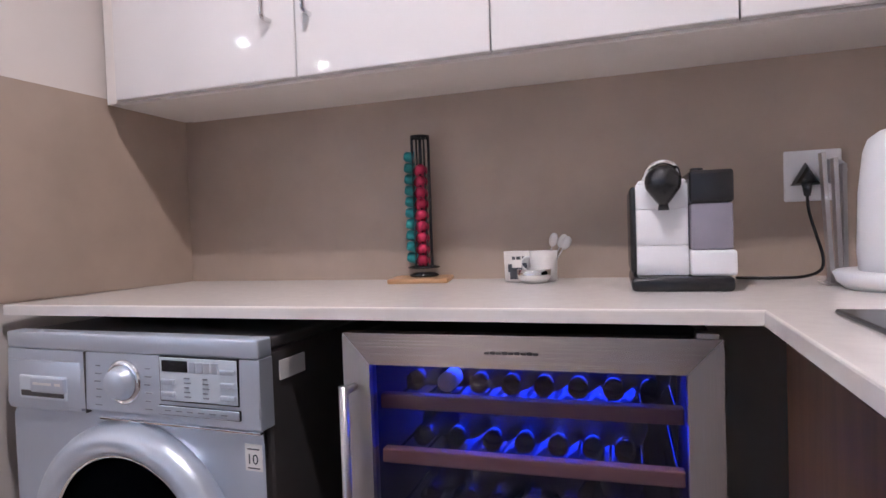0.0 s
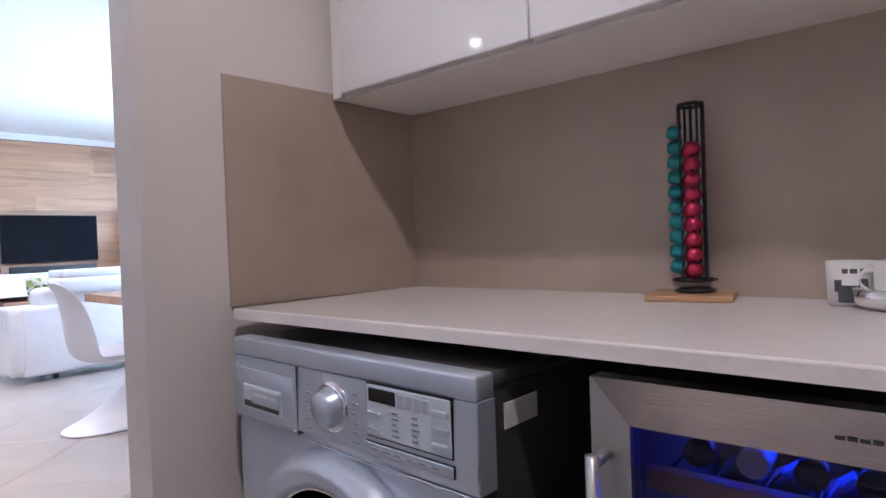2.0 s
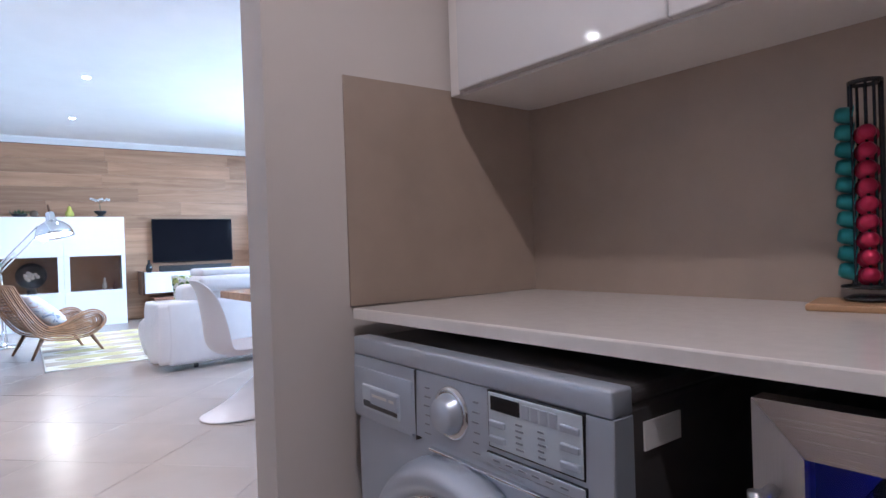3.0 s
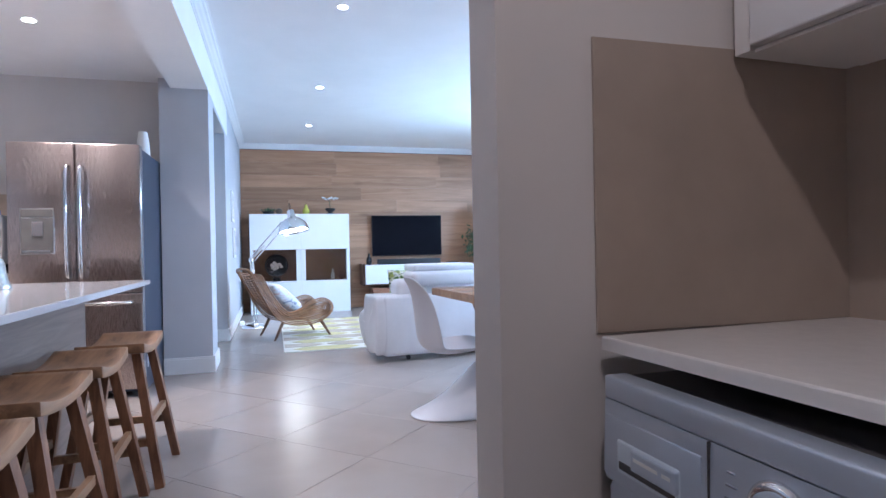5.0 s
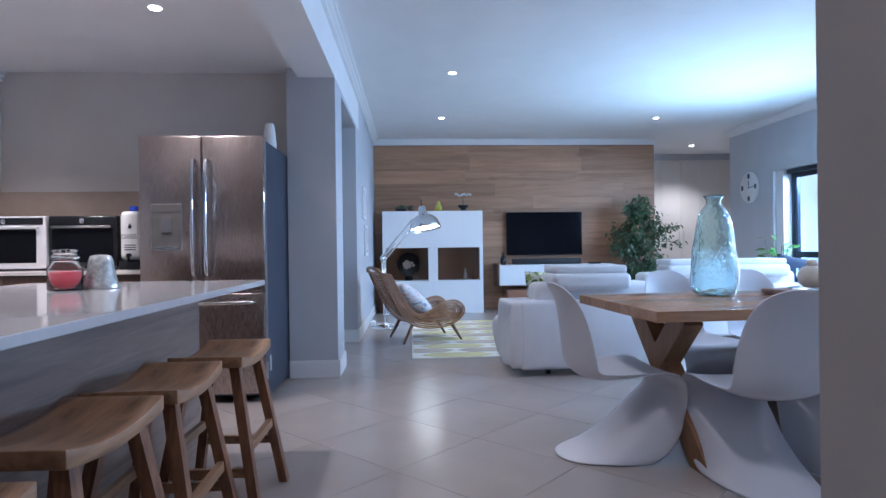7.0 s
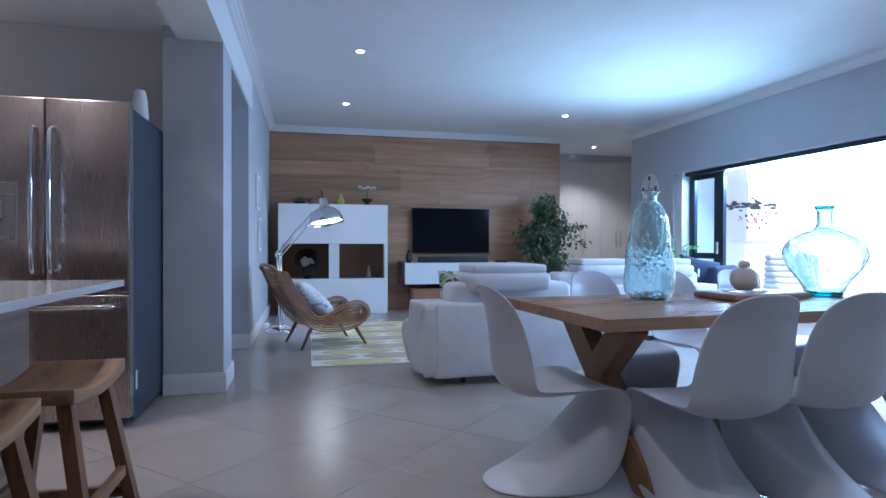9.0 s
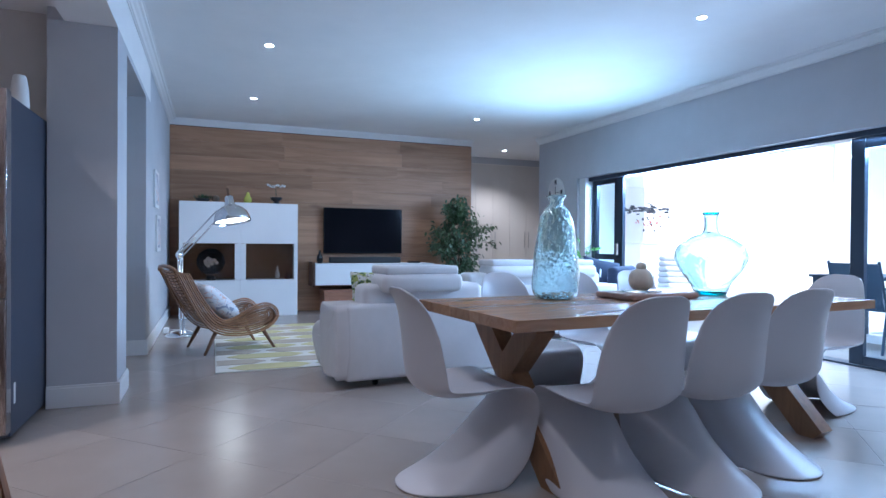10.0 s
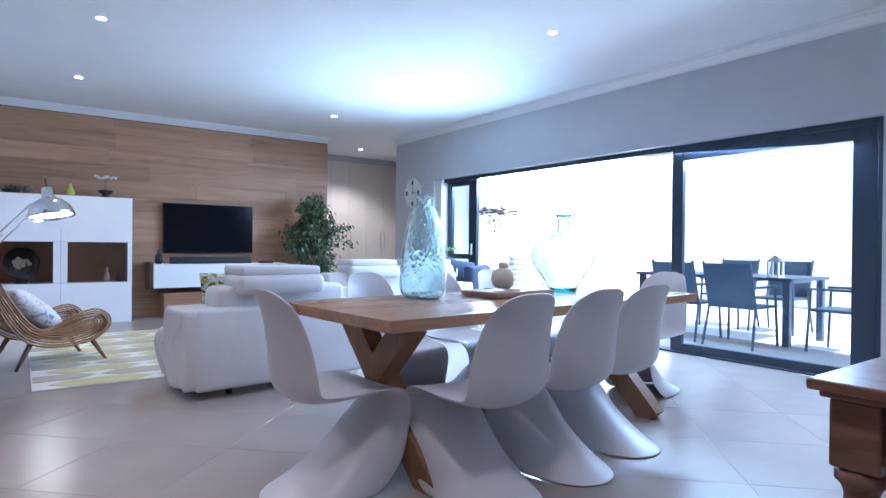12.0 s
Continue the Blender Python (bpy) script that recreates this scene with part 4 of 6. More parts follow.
box_part("foot_plate", t, "steel", (-0.012, 0.04, -0.015, 0.04, 0.0, 0.0035), 0.001)
t = thing("hob", nook(1.47, 0.575, 0.9), NROT, "black glass hob set into the quartz worktop", "hob")
box_part("glass_plate", t, "black", (0, 0.5, -0.6, 0, 0.0005, 0.007), 0.003, 2)

# ---- kitchen ----


def stool(x, y, rz, k):
    t = thing("bar_stool", (x, y, 0), rz, "wooden saddle-seat bar stool of reclaimed teak beside the island", "bar stool", "bar stools along the island")
    L, D, H = 0.45, 0.275, 0.645
    rows_t, rows_b = [], []
    for j in range(7):
        yy = D * (j / 6 - 0.5)
        rt, rb = [], []
        for i in range(17):
            xx = L * (i / 16 - 0.5)
            dip = 0.032 * (1 - (2 * xx / L) ** 2)
            rt.append((xx, yy, H - dip))
            rb.append((xx, yy, H - 0.042 - dip * 0.75))
        rows_t.append(rt)
        rows_b.append(rb)
    bm = bmesh.new()
    top = [[bm.verts.new(p) for p in r] for r in rows_t]
    bot = [[bm.verts.new(p) for p in r] for r in rows_b]
    for g in (top, bot):
        for a, b in zip(g, g[1:]):
            for i in range(16):
                bm.faces.new((a[i], a[i + 1], b[i + 1], b[i]))
    for i in range(16):
        bm.faces.new((top[0][i], top[0][i + 1], bot[0][i + 1], bot[0][i]))
        bm.faces.new((top[-1][i], top[-1][i + 1], bot[-1][i + 1], bot[-1][i]))
    for j in range(6):
        bm.faces.new((top[j][0], top[j + 1][0], bot[j + 1][0], bot[j][0]))
        bm.faces.new((top[j][-1], top[j + 1][-1], bot[j + 1][-1], bot[j][-1]))
    bmesh.ops.recalc_face_normals(bm, faces=bm.faces[:])
    es = [e for e in bm.edges if len(e.link_faces) == 2 and e.calc_face_angle(0) > 1.0]
    bmesh.ops.bevel(bm, geom=es, offset=0.005, segments=2, profile=0.5, affect="EDGES")
    smooth_by_angle(part("seat", bm, "stool_wood", t, "saddle-shaped seat"))
    feet = {}
    for sx in (-1, 1):
        for sy in (-1, 1):
            p0, p1 = (sx * 0.15, sy * 0.09, H - 0.05), (sx * 0.225, sy * 0.19, 0.0)
            part("leg", add_bar(bmesh.new(), p1, p0, 0.042, 0.036), "stool_wood_v", t)
            feet[sx, sy] = (Vector(p0), Vector(p1))

    def at(s, z):
        a, b = feet[s]
        return a + (b - a) * ((a.z - z) / (a.z - b.z))

    for sx in (-1, 1):
        part("stretcher", add_bar(bmesh.new(), at((sx, -1), 0.20), at((sx, 1), 0.20), 0.034, 0.022, (1, 0, 0)), "stool_wood", t)
    for sy in (-1, 1):
        part("stretcher", add_bar(bmesh.new(), at((-1, sy), 0.28), at((1, sy), 0.28), 0.034, 0.022), "stool_wood", t)
    return t


for k, (x, y, rz) in enumerate(((-3.42, -0.075, 0), (-2.90, -0.118, 2), (-2.41, -0.132, -1), (-1.80, -0.092, 1))):
    stool(x, y, rz, k)

t = thing("kitchen_island", (-4.2, -0.1, 0), 0, "grey wood island with a pale quartz top, bar stools along it", "kitchen island")
box_part("countertop", t, "quartz_island_dimmed", (-0.02, 3.3, -1.25, 0.0, 0.852, 0.88), 0.003, 2, "polished off-white quartz top")
box_part("side_panel", t, "island_wood", (0.12, 3.2, -0.335, -0.315, 0.0, 0.851), 0.001)
box_part("side_panel", t, "island_wood", (0.10, 0.12, -1.2, -0.315, 0.0, 0.851), 0.001)
box_part("body", t, "island_wood", (0.125, 3.2, -1.2, -0.337, 0.08, 0.85), 0.001)


def candle_jar(x, y, z):
    t = thing("candle_jar", (x, y, z), 0, "clear glass jar with a red candle, on the island top", "candle")
    t.scale = (1.25, 1.25, 1.18)
    part("jar", lathe([(0.0, 0.002), (0.05, 0.0), (0.054, 0.006), (0.054, 0.085), (0.040, 0.102), (0.040, 0.112), (0.037, 0.112), (0.037, 0.102), (0.050, 0.083), (0.050, 0.008), (0.0, 0.008)], 36), "clear", t, smooth=True)
    part("candle", lathe([(0.0, 0.0082), (0.0497, 0.0082), (0.0497, 0.066), (0.0, 0.064)], 32), "wax", t, "red wax", smooth=True)
    part("lid", lathe([(0.0, 0.113), (0.044, 0.113), (0.044, 0.122), (0.036, 0.130), (0.034, 0.140), (0.042, 0.148), (0.0, 0.150)], 36), "clear", t, smooth=True)
    w = thing("glass_bell", (x - 0.10, y + 0.098, z), 0, "silvery crackled glass bell beside the candle jar", "glass bell")
    w.scale = (1.25, 1.25, 1.3)
    part("bell", lathe([(0.062, 0.0), (0.064, 0.005), (0.054, 0.022), (0.046, 0.055), (0.040, 0.095), (0.033, 0.112), (0.020, 0.116), (0.0, 0.117)], 32), "mercury", w, smooth=True)


candle_jar(-3.56, -0.783, 0.88)


def fridge():
    t = thing("fridge", (-5.02, -0.30, 0), 0, "brushed steel french-door fridge with water dispenser, next to the column", "fridge")
    W, H = 0.83, 1.825
    t.matrix_world = pose(-5.02, -0.30 - W, 0)
    box_part("body", t, "fridge_side", (-0.86, -0.075, 0, W, 0.03, H - 0.02), 0.004, 2)
    for y0, y1 in ((0.0, 0.412), (0.418, W)):
        d = box_part("door", t, "steel_door", (-0.070, 0.0, y0, y1, 0.758, H), 0.008, 3, "brushed steel door", smooth=True)
        yh = 0.372 if y0 == 0 else 0.458
        part("handle", tube([(0.0, yh, 0.875), (0.045, yh, 0.89), (0.062, yh, 1.0), (0.068, yh, 1.26), (0.062, yh, 1.52), (0.045, yh, 1.64), (0.0, yh, 1.66)], 0.013, 10, 6), "chrome", d, "long curved chrome handle", smooth=True)
        if y0 == 0:
            box_part("dispenser_frame", d, "steel", (0.0, 0.004, 0.075, 0.285, 1.045, 1.365), 0.002)
            box_part("dispenser_display", d, "dispenser_grey", (0.004, 0.0055, 0.083, 0.277, 1.305, 1.357), 0.001)
            box_part("dispenser_recess", d, "dispenser_grey", (0.004, 0.0058, 0.083, 0.277, 1.053, 1.296), 0.001)
            box_part("dispenser_panel", d, "steel", (0.0062, 0.014, 0.15, 0.215, 1.17, 1.27), 0.004, 2)
            box_part("dispenser_tray", d, "chrome", (0.0062, 0.03, 0.095, 0.265, 1.055, 1.072), 0.002)
    d = box_part("freezer_drawer", t, "steel_door", (-0.070, 0.0, 0, W, 0.06, 0.750), 0.008, 3, "brushed steel drawer", smooth=True)
    part("handle", tube([(0.0, 0.07, 0.69), (0.05, 0.085, 0.69), (0.06, 0.2, 0.69), (0.062, W / 2, 0.69), (0.06, W - 0.2, 0.69), (0.05, W - 0.085, 0.69), (0.0, W - 0.07, 0.69)], 0.013, 10, 6), "chrome", d, "horizontal chrome handle", smooth=True)
    box_part("door_edge", t, "chrome", (-0.073, -0.002, W + 0.0005, W + 0.003, 0.06, H - 0.002), 0.001)
    box_part("sticker", t, "label", (-0.16, -0.13, W + 0.0, W + 0.001, 0.19, 0.30), 0)
    v = thing("white_vase", (-5.5, -0.365, H - 0.02 + 0.001), 0, "tall white ceramic vase on top of the fridge", "vase")
    part("body", lathe([(0.0, 0.0), (0.045, 0.0), (0.05, 0.03), (0.044, 0.12), (0.034, 0.19), (0.028, 0.2), (0.0, 0.2)], 24), "label", v, smooth=True)


fridge()

t = thing("kitchen_counter", (-5.93, -1.16, 0), 0, "white-topped wooden kitchen counter with ovens standing on it", "kitchen counter")
box_part("countertop", t, "quartz", (0.011, 0.64, -2.1, 0, 0.88, 0.91), 0.003, 2)
for i in range(4):
    box_part("base_cabinet", t, "cab_wood", (0.012, 0.60, -2.1 + i * 0.525, -2.1 + i * 0.525 + 0.522, 0.1, 0.878), 0.002)
    box_part("drawer_front", t, "cab_wood", (0.601, 0.62, -2.1 + i * 0.525, -2.1 + i * 0.525 + 0.522, 0.70, 0.875), 0.002)
    box_part("door", t, "cab_wood", (0.601, 0.62, -2.1 + i * 0.525, -2.1 + i * 0.525 + 0.522, 0.105, 0.696), 0.002)


def small_oven(y0, y1, z, body, trimc, kind):
    t = thing(kind, (-5.48, y0, z), 0, "%s countertop oven with a dark window, on the kitchen counter" % ("white" if body == "white_plastic" else "black"), "oven")
    w = y1 - y0
    box_part("body", t, body, (-0.38, 0.0, 0, w, 0.012, 0.38), 0.012, 3, smooth=True)
    box_part("window", t, "tv", (0.0, 0.006, 0.03, w - 0.03 - (0.0 if body == "black" else 0.04), 0.055, 0.29), 0.004)
    box_part("control_strip", t, "black", (0.0, 0.005, 0.02, w - 0.02, 0.32, 0.368), 0.002)
    t.scale = (1.0, 1.0, 1.07)
    part("handle", rods(((0.03, 0.04, 0.302), (0.03, w - 0.04, 0.302), 0.009)), trimc, t, smooth=True)
    for y in (0.05, w - 0.05):
        part("handle_post", rods(((0.0, y, 0.302), (0.03, y, 0.302), 0.006)), trimc, t)
    part("dial", lathe([(0.02, 0), (0.018, 0.008), (0, 0.009)], 20, m=pose(0.005, w / 2, 0.344, 0, 90, 0)), "chrome", t, smooth=True)
    for y in (0.05, w - 0.05):
        for x in (-0.05, -0.33):
            part("foot", lathe([(0.015, 0), (0.015, 0.014)], 10, at=(x, y, 0)), "black", t)


small_oven(-2.0, -1.5, 0.91, "black", "steel", "black_oven")
small_oven(-2.62, -2.015, 0.91, "white_plastic", "white_plastic", "white_oven")
t = thing("water_bottle", (-5.45, -1.36, 0.91), 0, "white plastic water container with blue cap and black tap", "water bottle")
t.scale = (1.0, 1.0, 1.2)
box_part("body", t, "label", (-0.07, 0.07, -0.075, 0.075, 0.06, 0.36), 0.03, 4, smooth=True)
part("cap", lathe([(0.03, 0), (0.03, 0.03), (0, 0.03)], 20, at=(0, 0, 0.362)), "blue_cap", t, "blue screw cap")
part("tap", rods(((0.07, 0, 0.09), (0.11, 0, 0.085), 0.012), ((0.10, 0, 0.10), (0.10, 0, 0.05), 0.009)), "black", t)
box_part("stand", t, "black", (-0.08, 0.08, -0.08, 0.08, 0, 0.058), 0.01, 2)
text_mesh("OASIS", 0.042, (0.0712, -0.062, 0.19), (90, 0, 90), "ink", t)
for k in range(3):
    box_part("print", t, "ink", (0.07, 0.0715, -0.04, 0.04, 0.12 + k * 0.014, 0.126 + k * 0.014), 0)
part("drop_mark", lathe([(0.0, 0), (0.012, 0.006), (0.014, 0.014), (0.006, 0.03), (0.0, 0.042)], 16, m=pose(0.066, 0, 0.25)), "ink", t)
t = thing("upper_cabinet", (-5.92, -3.2, 1.54), 0, "white gloss kitchen wall cabinet with moulded top", "cabinet")
box_part("body", t, "underside", (0.0, 0.36, 0, 0.58, 0.02, 0.88), 0.002)
box_part("door", t, "gloss", (0.362, 0.382, 0.002, 0.578, 0.0, 0.88), 0.002)
for k in range(3):
    box_part("moulding", t, "trim", (0.0, 0.40 + 0.02 * k, 0, 0.60 + 0.015 * k, 0.90 + k * 0.03, 0.925 + k * 0.03), 0.004, 2)

# ---- living room ----


def besta():
    t = thing("display_cabinet", (-10.25, 0.25, 0), 0, "white display cabinet with two smoked glass windows, against the wooden wall", "cabinet")
    W, D, H = 1.6, 0.5, 1.63
    box_part("side", t, "satin", (-D, -0.02, 0, 0.018, 0.03, H), 0.001)
    box_part("side", t, "satin", (-D, -0.02, W - 0.018, W, 0.03, H), 0.001)
    box_part("side", t, "satin", (-D, -0.03, W / 2 - 0.01, W / 2 + 0.01, 0.05, H - 0.02), 0.001)
    box_part("top", t, "satin", (-D, -0.02, 0.0185, W - 0.0185, H - 0.018, H), 0.001)
    box_part("back", t, "oak_v", (-D, -D + 0.01, 0.0185, W - 0.0185, 0.03, H - 0.02), 0)
    for z in (0.03, 0.50, 1.07):
        box_part("shelf", t, "satin", (-D + 0.011, -0.03, 0.0185, W / 2 - 0.011, z, z + 0.018), 0)
        box_part("shelf", t, "satin", (-D + 0.011, -0.03, W / 2 + 0.011, W - 0.0185, z, z + 0.018), 0)
    for y0, y1, g0, g1 in ((0.003, W / 2 - 0.002, 0.055, W / 2 - 0.075), (W / 2 + 0.002, W - 0.003, W / 2 + 0.075, W - 0.055)):
        box_part("upper_door", t, "satin", (-0.018, 0.0, y0, y1, 1.045, H - 0.002), 0.002)
        box_part("lower_door", t, "satin", (-0.018, 0.0, y0, y1, 0.0, 0.525), 0.002)
        f = box_part("glass_door", t, "satin", (-0.018, 0.0, y0, g0, 0.528, 1.042), 0.001, label="white door frame with smoked glass")
        box_part("frame", f, "satin", (-0.018, 0.0, g1, y1, 0.528, 1.042), 0.001)
        box_part("glass", f, "smoked", (-0.012, -0.008, g0, g1, 0.528, 1.042), 0)
    p = thing("decorative_plate", (-10.45, 0.66, 0.72 + 0.06), 0, "round dark plate with a pale floral centre, inside the cabinet", "plate")
    part("plate", lathe([(0.0, 0.0), (0.12, 0.0), (0.19, 0.02), (0.19, 0.026), (0.12, 0.01), (0.0, 0.008)], 36, m=pose(0, 0, 0, 0, 80, 0)), "black", p, smooth=True)
    bm = bmesh.new()
    rnd = random.Random(4)
    for k in range(14):
        a, r = rnd.uniform(0, 6.28), rnd.uniform(0, 0.085)
        add_lathe(bm, [(0.0, 0.012), (0.028, 0.011), (0.0, 0.016)], 7, m=pose(0, 0, 0, 0, 80, 0) @ Matrix.Translation((r * math.cos(a), r * math.sin(a), 0)))
    part("flower_print", bm, "stone", p)
    box_part("stand", p, "black", (-0.03, 0.05, -0.06, 0.06, -0.262, -0.19), 0.004)
    p.location.z = 0.519 + 0.262
    for y, h, m, nm, lb in ((1.02, 0.24, "black_matt", "figurine", "slim black bottle-shaped figurine on the cabinet shelf"), (1.58, 0.20, "stone", "figurine", "pale stone figurine on the cabinet shelf"), (1.72, 0.15, "orange", "small_jar", "small brown jar on the cabinet shelf")):
        q = thing(nm, (-10.45, y, 0.519), 0, lb, "ornament")
        part("body", lathe([(0.0, 0.0), (0.028, 0.0), (0.034, h * 0.25), (0.026, h * 0.55), (0.011, h * 0.72), (0.016, h * 0.86), (0.0, h)], 16), m, q, smooth=True)
    q = thing("pear_ornament", (-10.48, 1.16, H), 0, "yellow-green glazed pear ornament on the white cabinet", "ornament")
    part("body", lathe([(0.0, 0.0), (0.04, 0.004), (0.058, 0.04), (0.052, 0.08), (0.03, 0.12), (0.022, 0.16), (0.0, 0.178)], 24), "pear", q, smooth=True)
    part("stem", rods(((0, 0, 0.175), (0.004, 0.004, 0.2), 0.004), seg=6), "bark", q)
    q = thing("orchid", (-10.46, 1.56, H), 0, "white orchid in a black footed pot on the cabinet", "potted plant")
    part("pot", lathe([(0.0, 0.0), (0.07, 0.0), (0.055, 0.02), (0.03, 0.035), (0.075, 0.07), (0.09, 0.10), (0.07, 0.105), (0.0, 0.10)], 20), "black_matt", q, smooth=True)
    part("stem", tube([(0, 0, 0.1), (0.0, -0.01, 0.2), (0.01, 0.05, 0.27), (0.0, 0.12, 0.28)], 0.003, 6), "leaf", q)
    part("stem", tube([(0, 0, 0.1), (0.0, 0.0, 0.2), (0.01, -0.06, 0.27), (0.0, -0.12, 0.27)], 0.003, 6), "leaf", q)
    rnd = random.Random(8)
    for k in range(9):
        c = Vector((rnd.uniform(-0.02, 0.02), -0.12 + 0.03 * k, 0.27 + rnd.uniform(-0.015, 0.02)))
        bm = bmesh.new()
        for a in range(5):
            an = a * 72 + rnd.uniform(0, 40)
            m = Matrix.Translation(c) @ pose(0, 0, 0, 0, 90, 0) @ pose(0, 0, 0, 0, 25, an)
            bm.faces.new([bm.verts.new(m @ Vector(p)) for p in ((0, 0, 0), (0.012, 0.008, 0), (0.024, 0.0, 0.004), (0.012, -0.008, 0))])
        part("blossom", bm, "label", q)
    q = thing("bowl_ornament", (-10.45, 0.55, H), 0, "dark green succulents in a low black bowl on the cabinet", "potted plant")
    part("bowl", lathe([(0.0, 0.0), (0.07, 0.0), (0.10, 0.05), (0.09, 0.05), (0.0, 0.04)], 20), "black_matt", q, smooth=True)
    bm = bmesh.new()
    for k in range(46):
        a, r, tl = rnd.uniform(0, 6.28), rnd.uniform(0, 0.09), rnd.uniform(10, 70)
        m = Matrix.Translation((r * math.cos(a), 1.4 * r * math.sin(a), 0.05)) @ pose(0, 0, 0, 0, tl, math.degrees(a))
        bm.faces.new([bm.verts.new(m @ Vector(p)) for p in ((0.008, 0, 0), (0.0, 0.01, 0.03), (-0.004, 0, 0.07), (0.0, -0.01, 0.03))])
    part("foliage", bm, "leaf", q)
    q = thing("round_ornament", (-10.40, 0.72, H), 0, "small round dark ornament on the white cabinet", "ornament")
    part("body", lathe([(0.0, 0.0), (0.03, 0.0), (0.055, 0.04), (0.05, 0.08), (0.02, 0.1), (0.0, 0.1)], 20), "bark", q, smooth=True)


besta()

t = thing("television", (-10.66, 2.30, 0.9), 0, "wide flat black television hung on the wooden wall", "television")
box_part("screen", t, "tv", (-0.035, 0.0, 0.008, 1.272, 0.012, 0.712), 0.001)
box_part("bezel", t, "black", (-0.04, -0.001, 0, 1.28, 0.0, 0.72), 0.004, 2)
box_part("mount", t, "black_matt", (-0.135, -0.041, 0.4, 0.9, 0.2, 0.5), 0.002)
t = thing("soundbar", (-10.45, 2.36, 0.752), 0, "long black fabric soundbar on the white media bench", "soundbar")
box_part("body", t, "black_matt", (-0.09, 0.0, 0, 1.14, 0.0, 0.095), 0.012, 3, smooth=True)
t = thing("media_bench", (-10.30, 2.12, 0), 0, "white wall-hung media bench under the television", "media bench")
box_part("body", t, "satin", (-0.45, -0.02, 0, 1.9, 0.42, 0.75), 0.002)
for i in range(2):
    box_part("drawer_front", t, "satin", (-0.018, 0.0, 0.002 + i * 0.952, 0.945 + i * 0.953, 0.425, 0.748), 0.002)
box_part("wall_bracket", t, "cab_wood", (-0.48, -0.04, -0.035, -0.002, 0.40, 0.77), 0.001)
t = thing("wooden_chest", (-10.35, 2.26, 0), 0, "dark reddish wooden chest under the white media bench", "chest")
box_part("body", t, "chest_wood", (-0.4, 0.0, 0, 1.1, 0.0, 0.31), 0.004, 2)
box_part("lid", t, "chest_wood", (-0.41, 0.015, -0.015, 1.115, 0.312, 0.345), 0.004, 2)
t = thing("black_vase", (-10.42, 2.2, 0.75), 0, "small dark bottle vase on the white media bench", "vase")
part("body", lathe([(0.0, 0.0), (0.035, 0.0), (0.05, 0.05), (0.045, 0.11), (0.018, 0.15), (0.016, 0.18), (0.022, 0.2), (0.0, 0.2)], 20), "black", t, smooth=True)
t = thing("games_controller", (-10.4, 3.7, 0.75), 0, "small black gadget lying on the white media bench", "gadget")
box_part("body", t, "black", (-0.05, 0.05, -0.1, 0.1, 0, 0.03), 0.012, 3)


def rug():
    X0, X1, Y0, Y1 = -9.2, -6.47, 0.70, 3.1
    t = thing("rug", (X0, Y0, 0), 0, "flat woven rug with yellow, beige and cream zigzag bars", "rug")
    box_part("base", t, "cream_wool", (0, X1 - X0, 0, Y1 - Y0, 0.0, 0.009), 0.003)
    rows = 11
    dx = (X1 - X0) / rows
    L = 0.72
    for r in range(rows):
        for k in range(-1, 5):
            name = "beige_wool" if r % 2 else "yellow"
            y0 = k * L + 0.10 + (L / 2 if r % 2 else 0)
            pts = [(y0, 0.5), (y0 + 0.12, 0.06), (y0 + L - 0.16, 0.06), (y0 + L - 0.04, 0.5), (y0 + L - 0.16, 0.94), (y0 + 0.12, 0.94)]
            pts = [(min(max(y, 0.012), Y1 - Y0 - 0.012), z) for y, z in pts]
            if max(p[0] for p in pts) - min(p[0] for p in pts) < 0.05:
                continue
            bm = bmesh.new()
            lo = [bm.verts.new(((r + z) * dx, y, 0.0095)) for y, z in pts]
            hi = [bm.verts.new(((r + z) * dx, y, 0.0125)) for y, z in pts]
            bm.faces.new(hi)
            for i in range(6):
                bm.faces.new((lo[i], lo[(i + 1) % 6], hi[(i + 1) % 6], hi[i]))
            part("woven_bar", bm, name, t)


rug()


def cushion(bm_scale, seed=0, n=12):
    """A plump square cushion, lying in its own x-y plane."""
    sx, sy, sz = bm_scale
    rows = {1: [], -1: []}
    bm = bmesh.new()
    for s in (1, -1):
        g = []
        for i in range(n + 1):
            row = []
            for j in range(n + 1):
                u, v = 2 * i / n - 1, 2 * j / n - 1
                h = (max(0, 1 - u ** 4) * max(0, 1 - v ** 4)) ** 0.6
                pin = 1 - 0.06 * (1 - abs(u * v))
                row.append(bm.verts.new((u * sx * pin, v * sy * pin, s * sz * h)))
            g.append(row)
        for a, b in zip(g, g[1:]):
            for j in range(n):
                bm.faces.new((a[j], a[j + 1], b[j + 1], b[j]))
    bmesh.ops.remove_doubles(bm, verts=bm.verts[:], dist=1e-4)
    return bm


def add_capsule(bm, p0, p1, r, squash=1.0):
    m, n = frame_between(p0, p1)
    prof = [(0.0, -r)] + [(r * math.cos(a), -r + r + r * math.sin(a)) for a in [radians(-75 + 15 * k) for k in range(6)]]
    prof += [(r * math.cos(radians(15 * k)), n + r * math.sin(radians(15 * k))) for k in range(0, 6)] + [(0.0, n + r)]
    return add_lathe(bm, prof, 20, m=m)


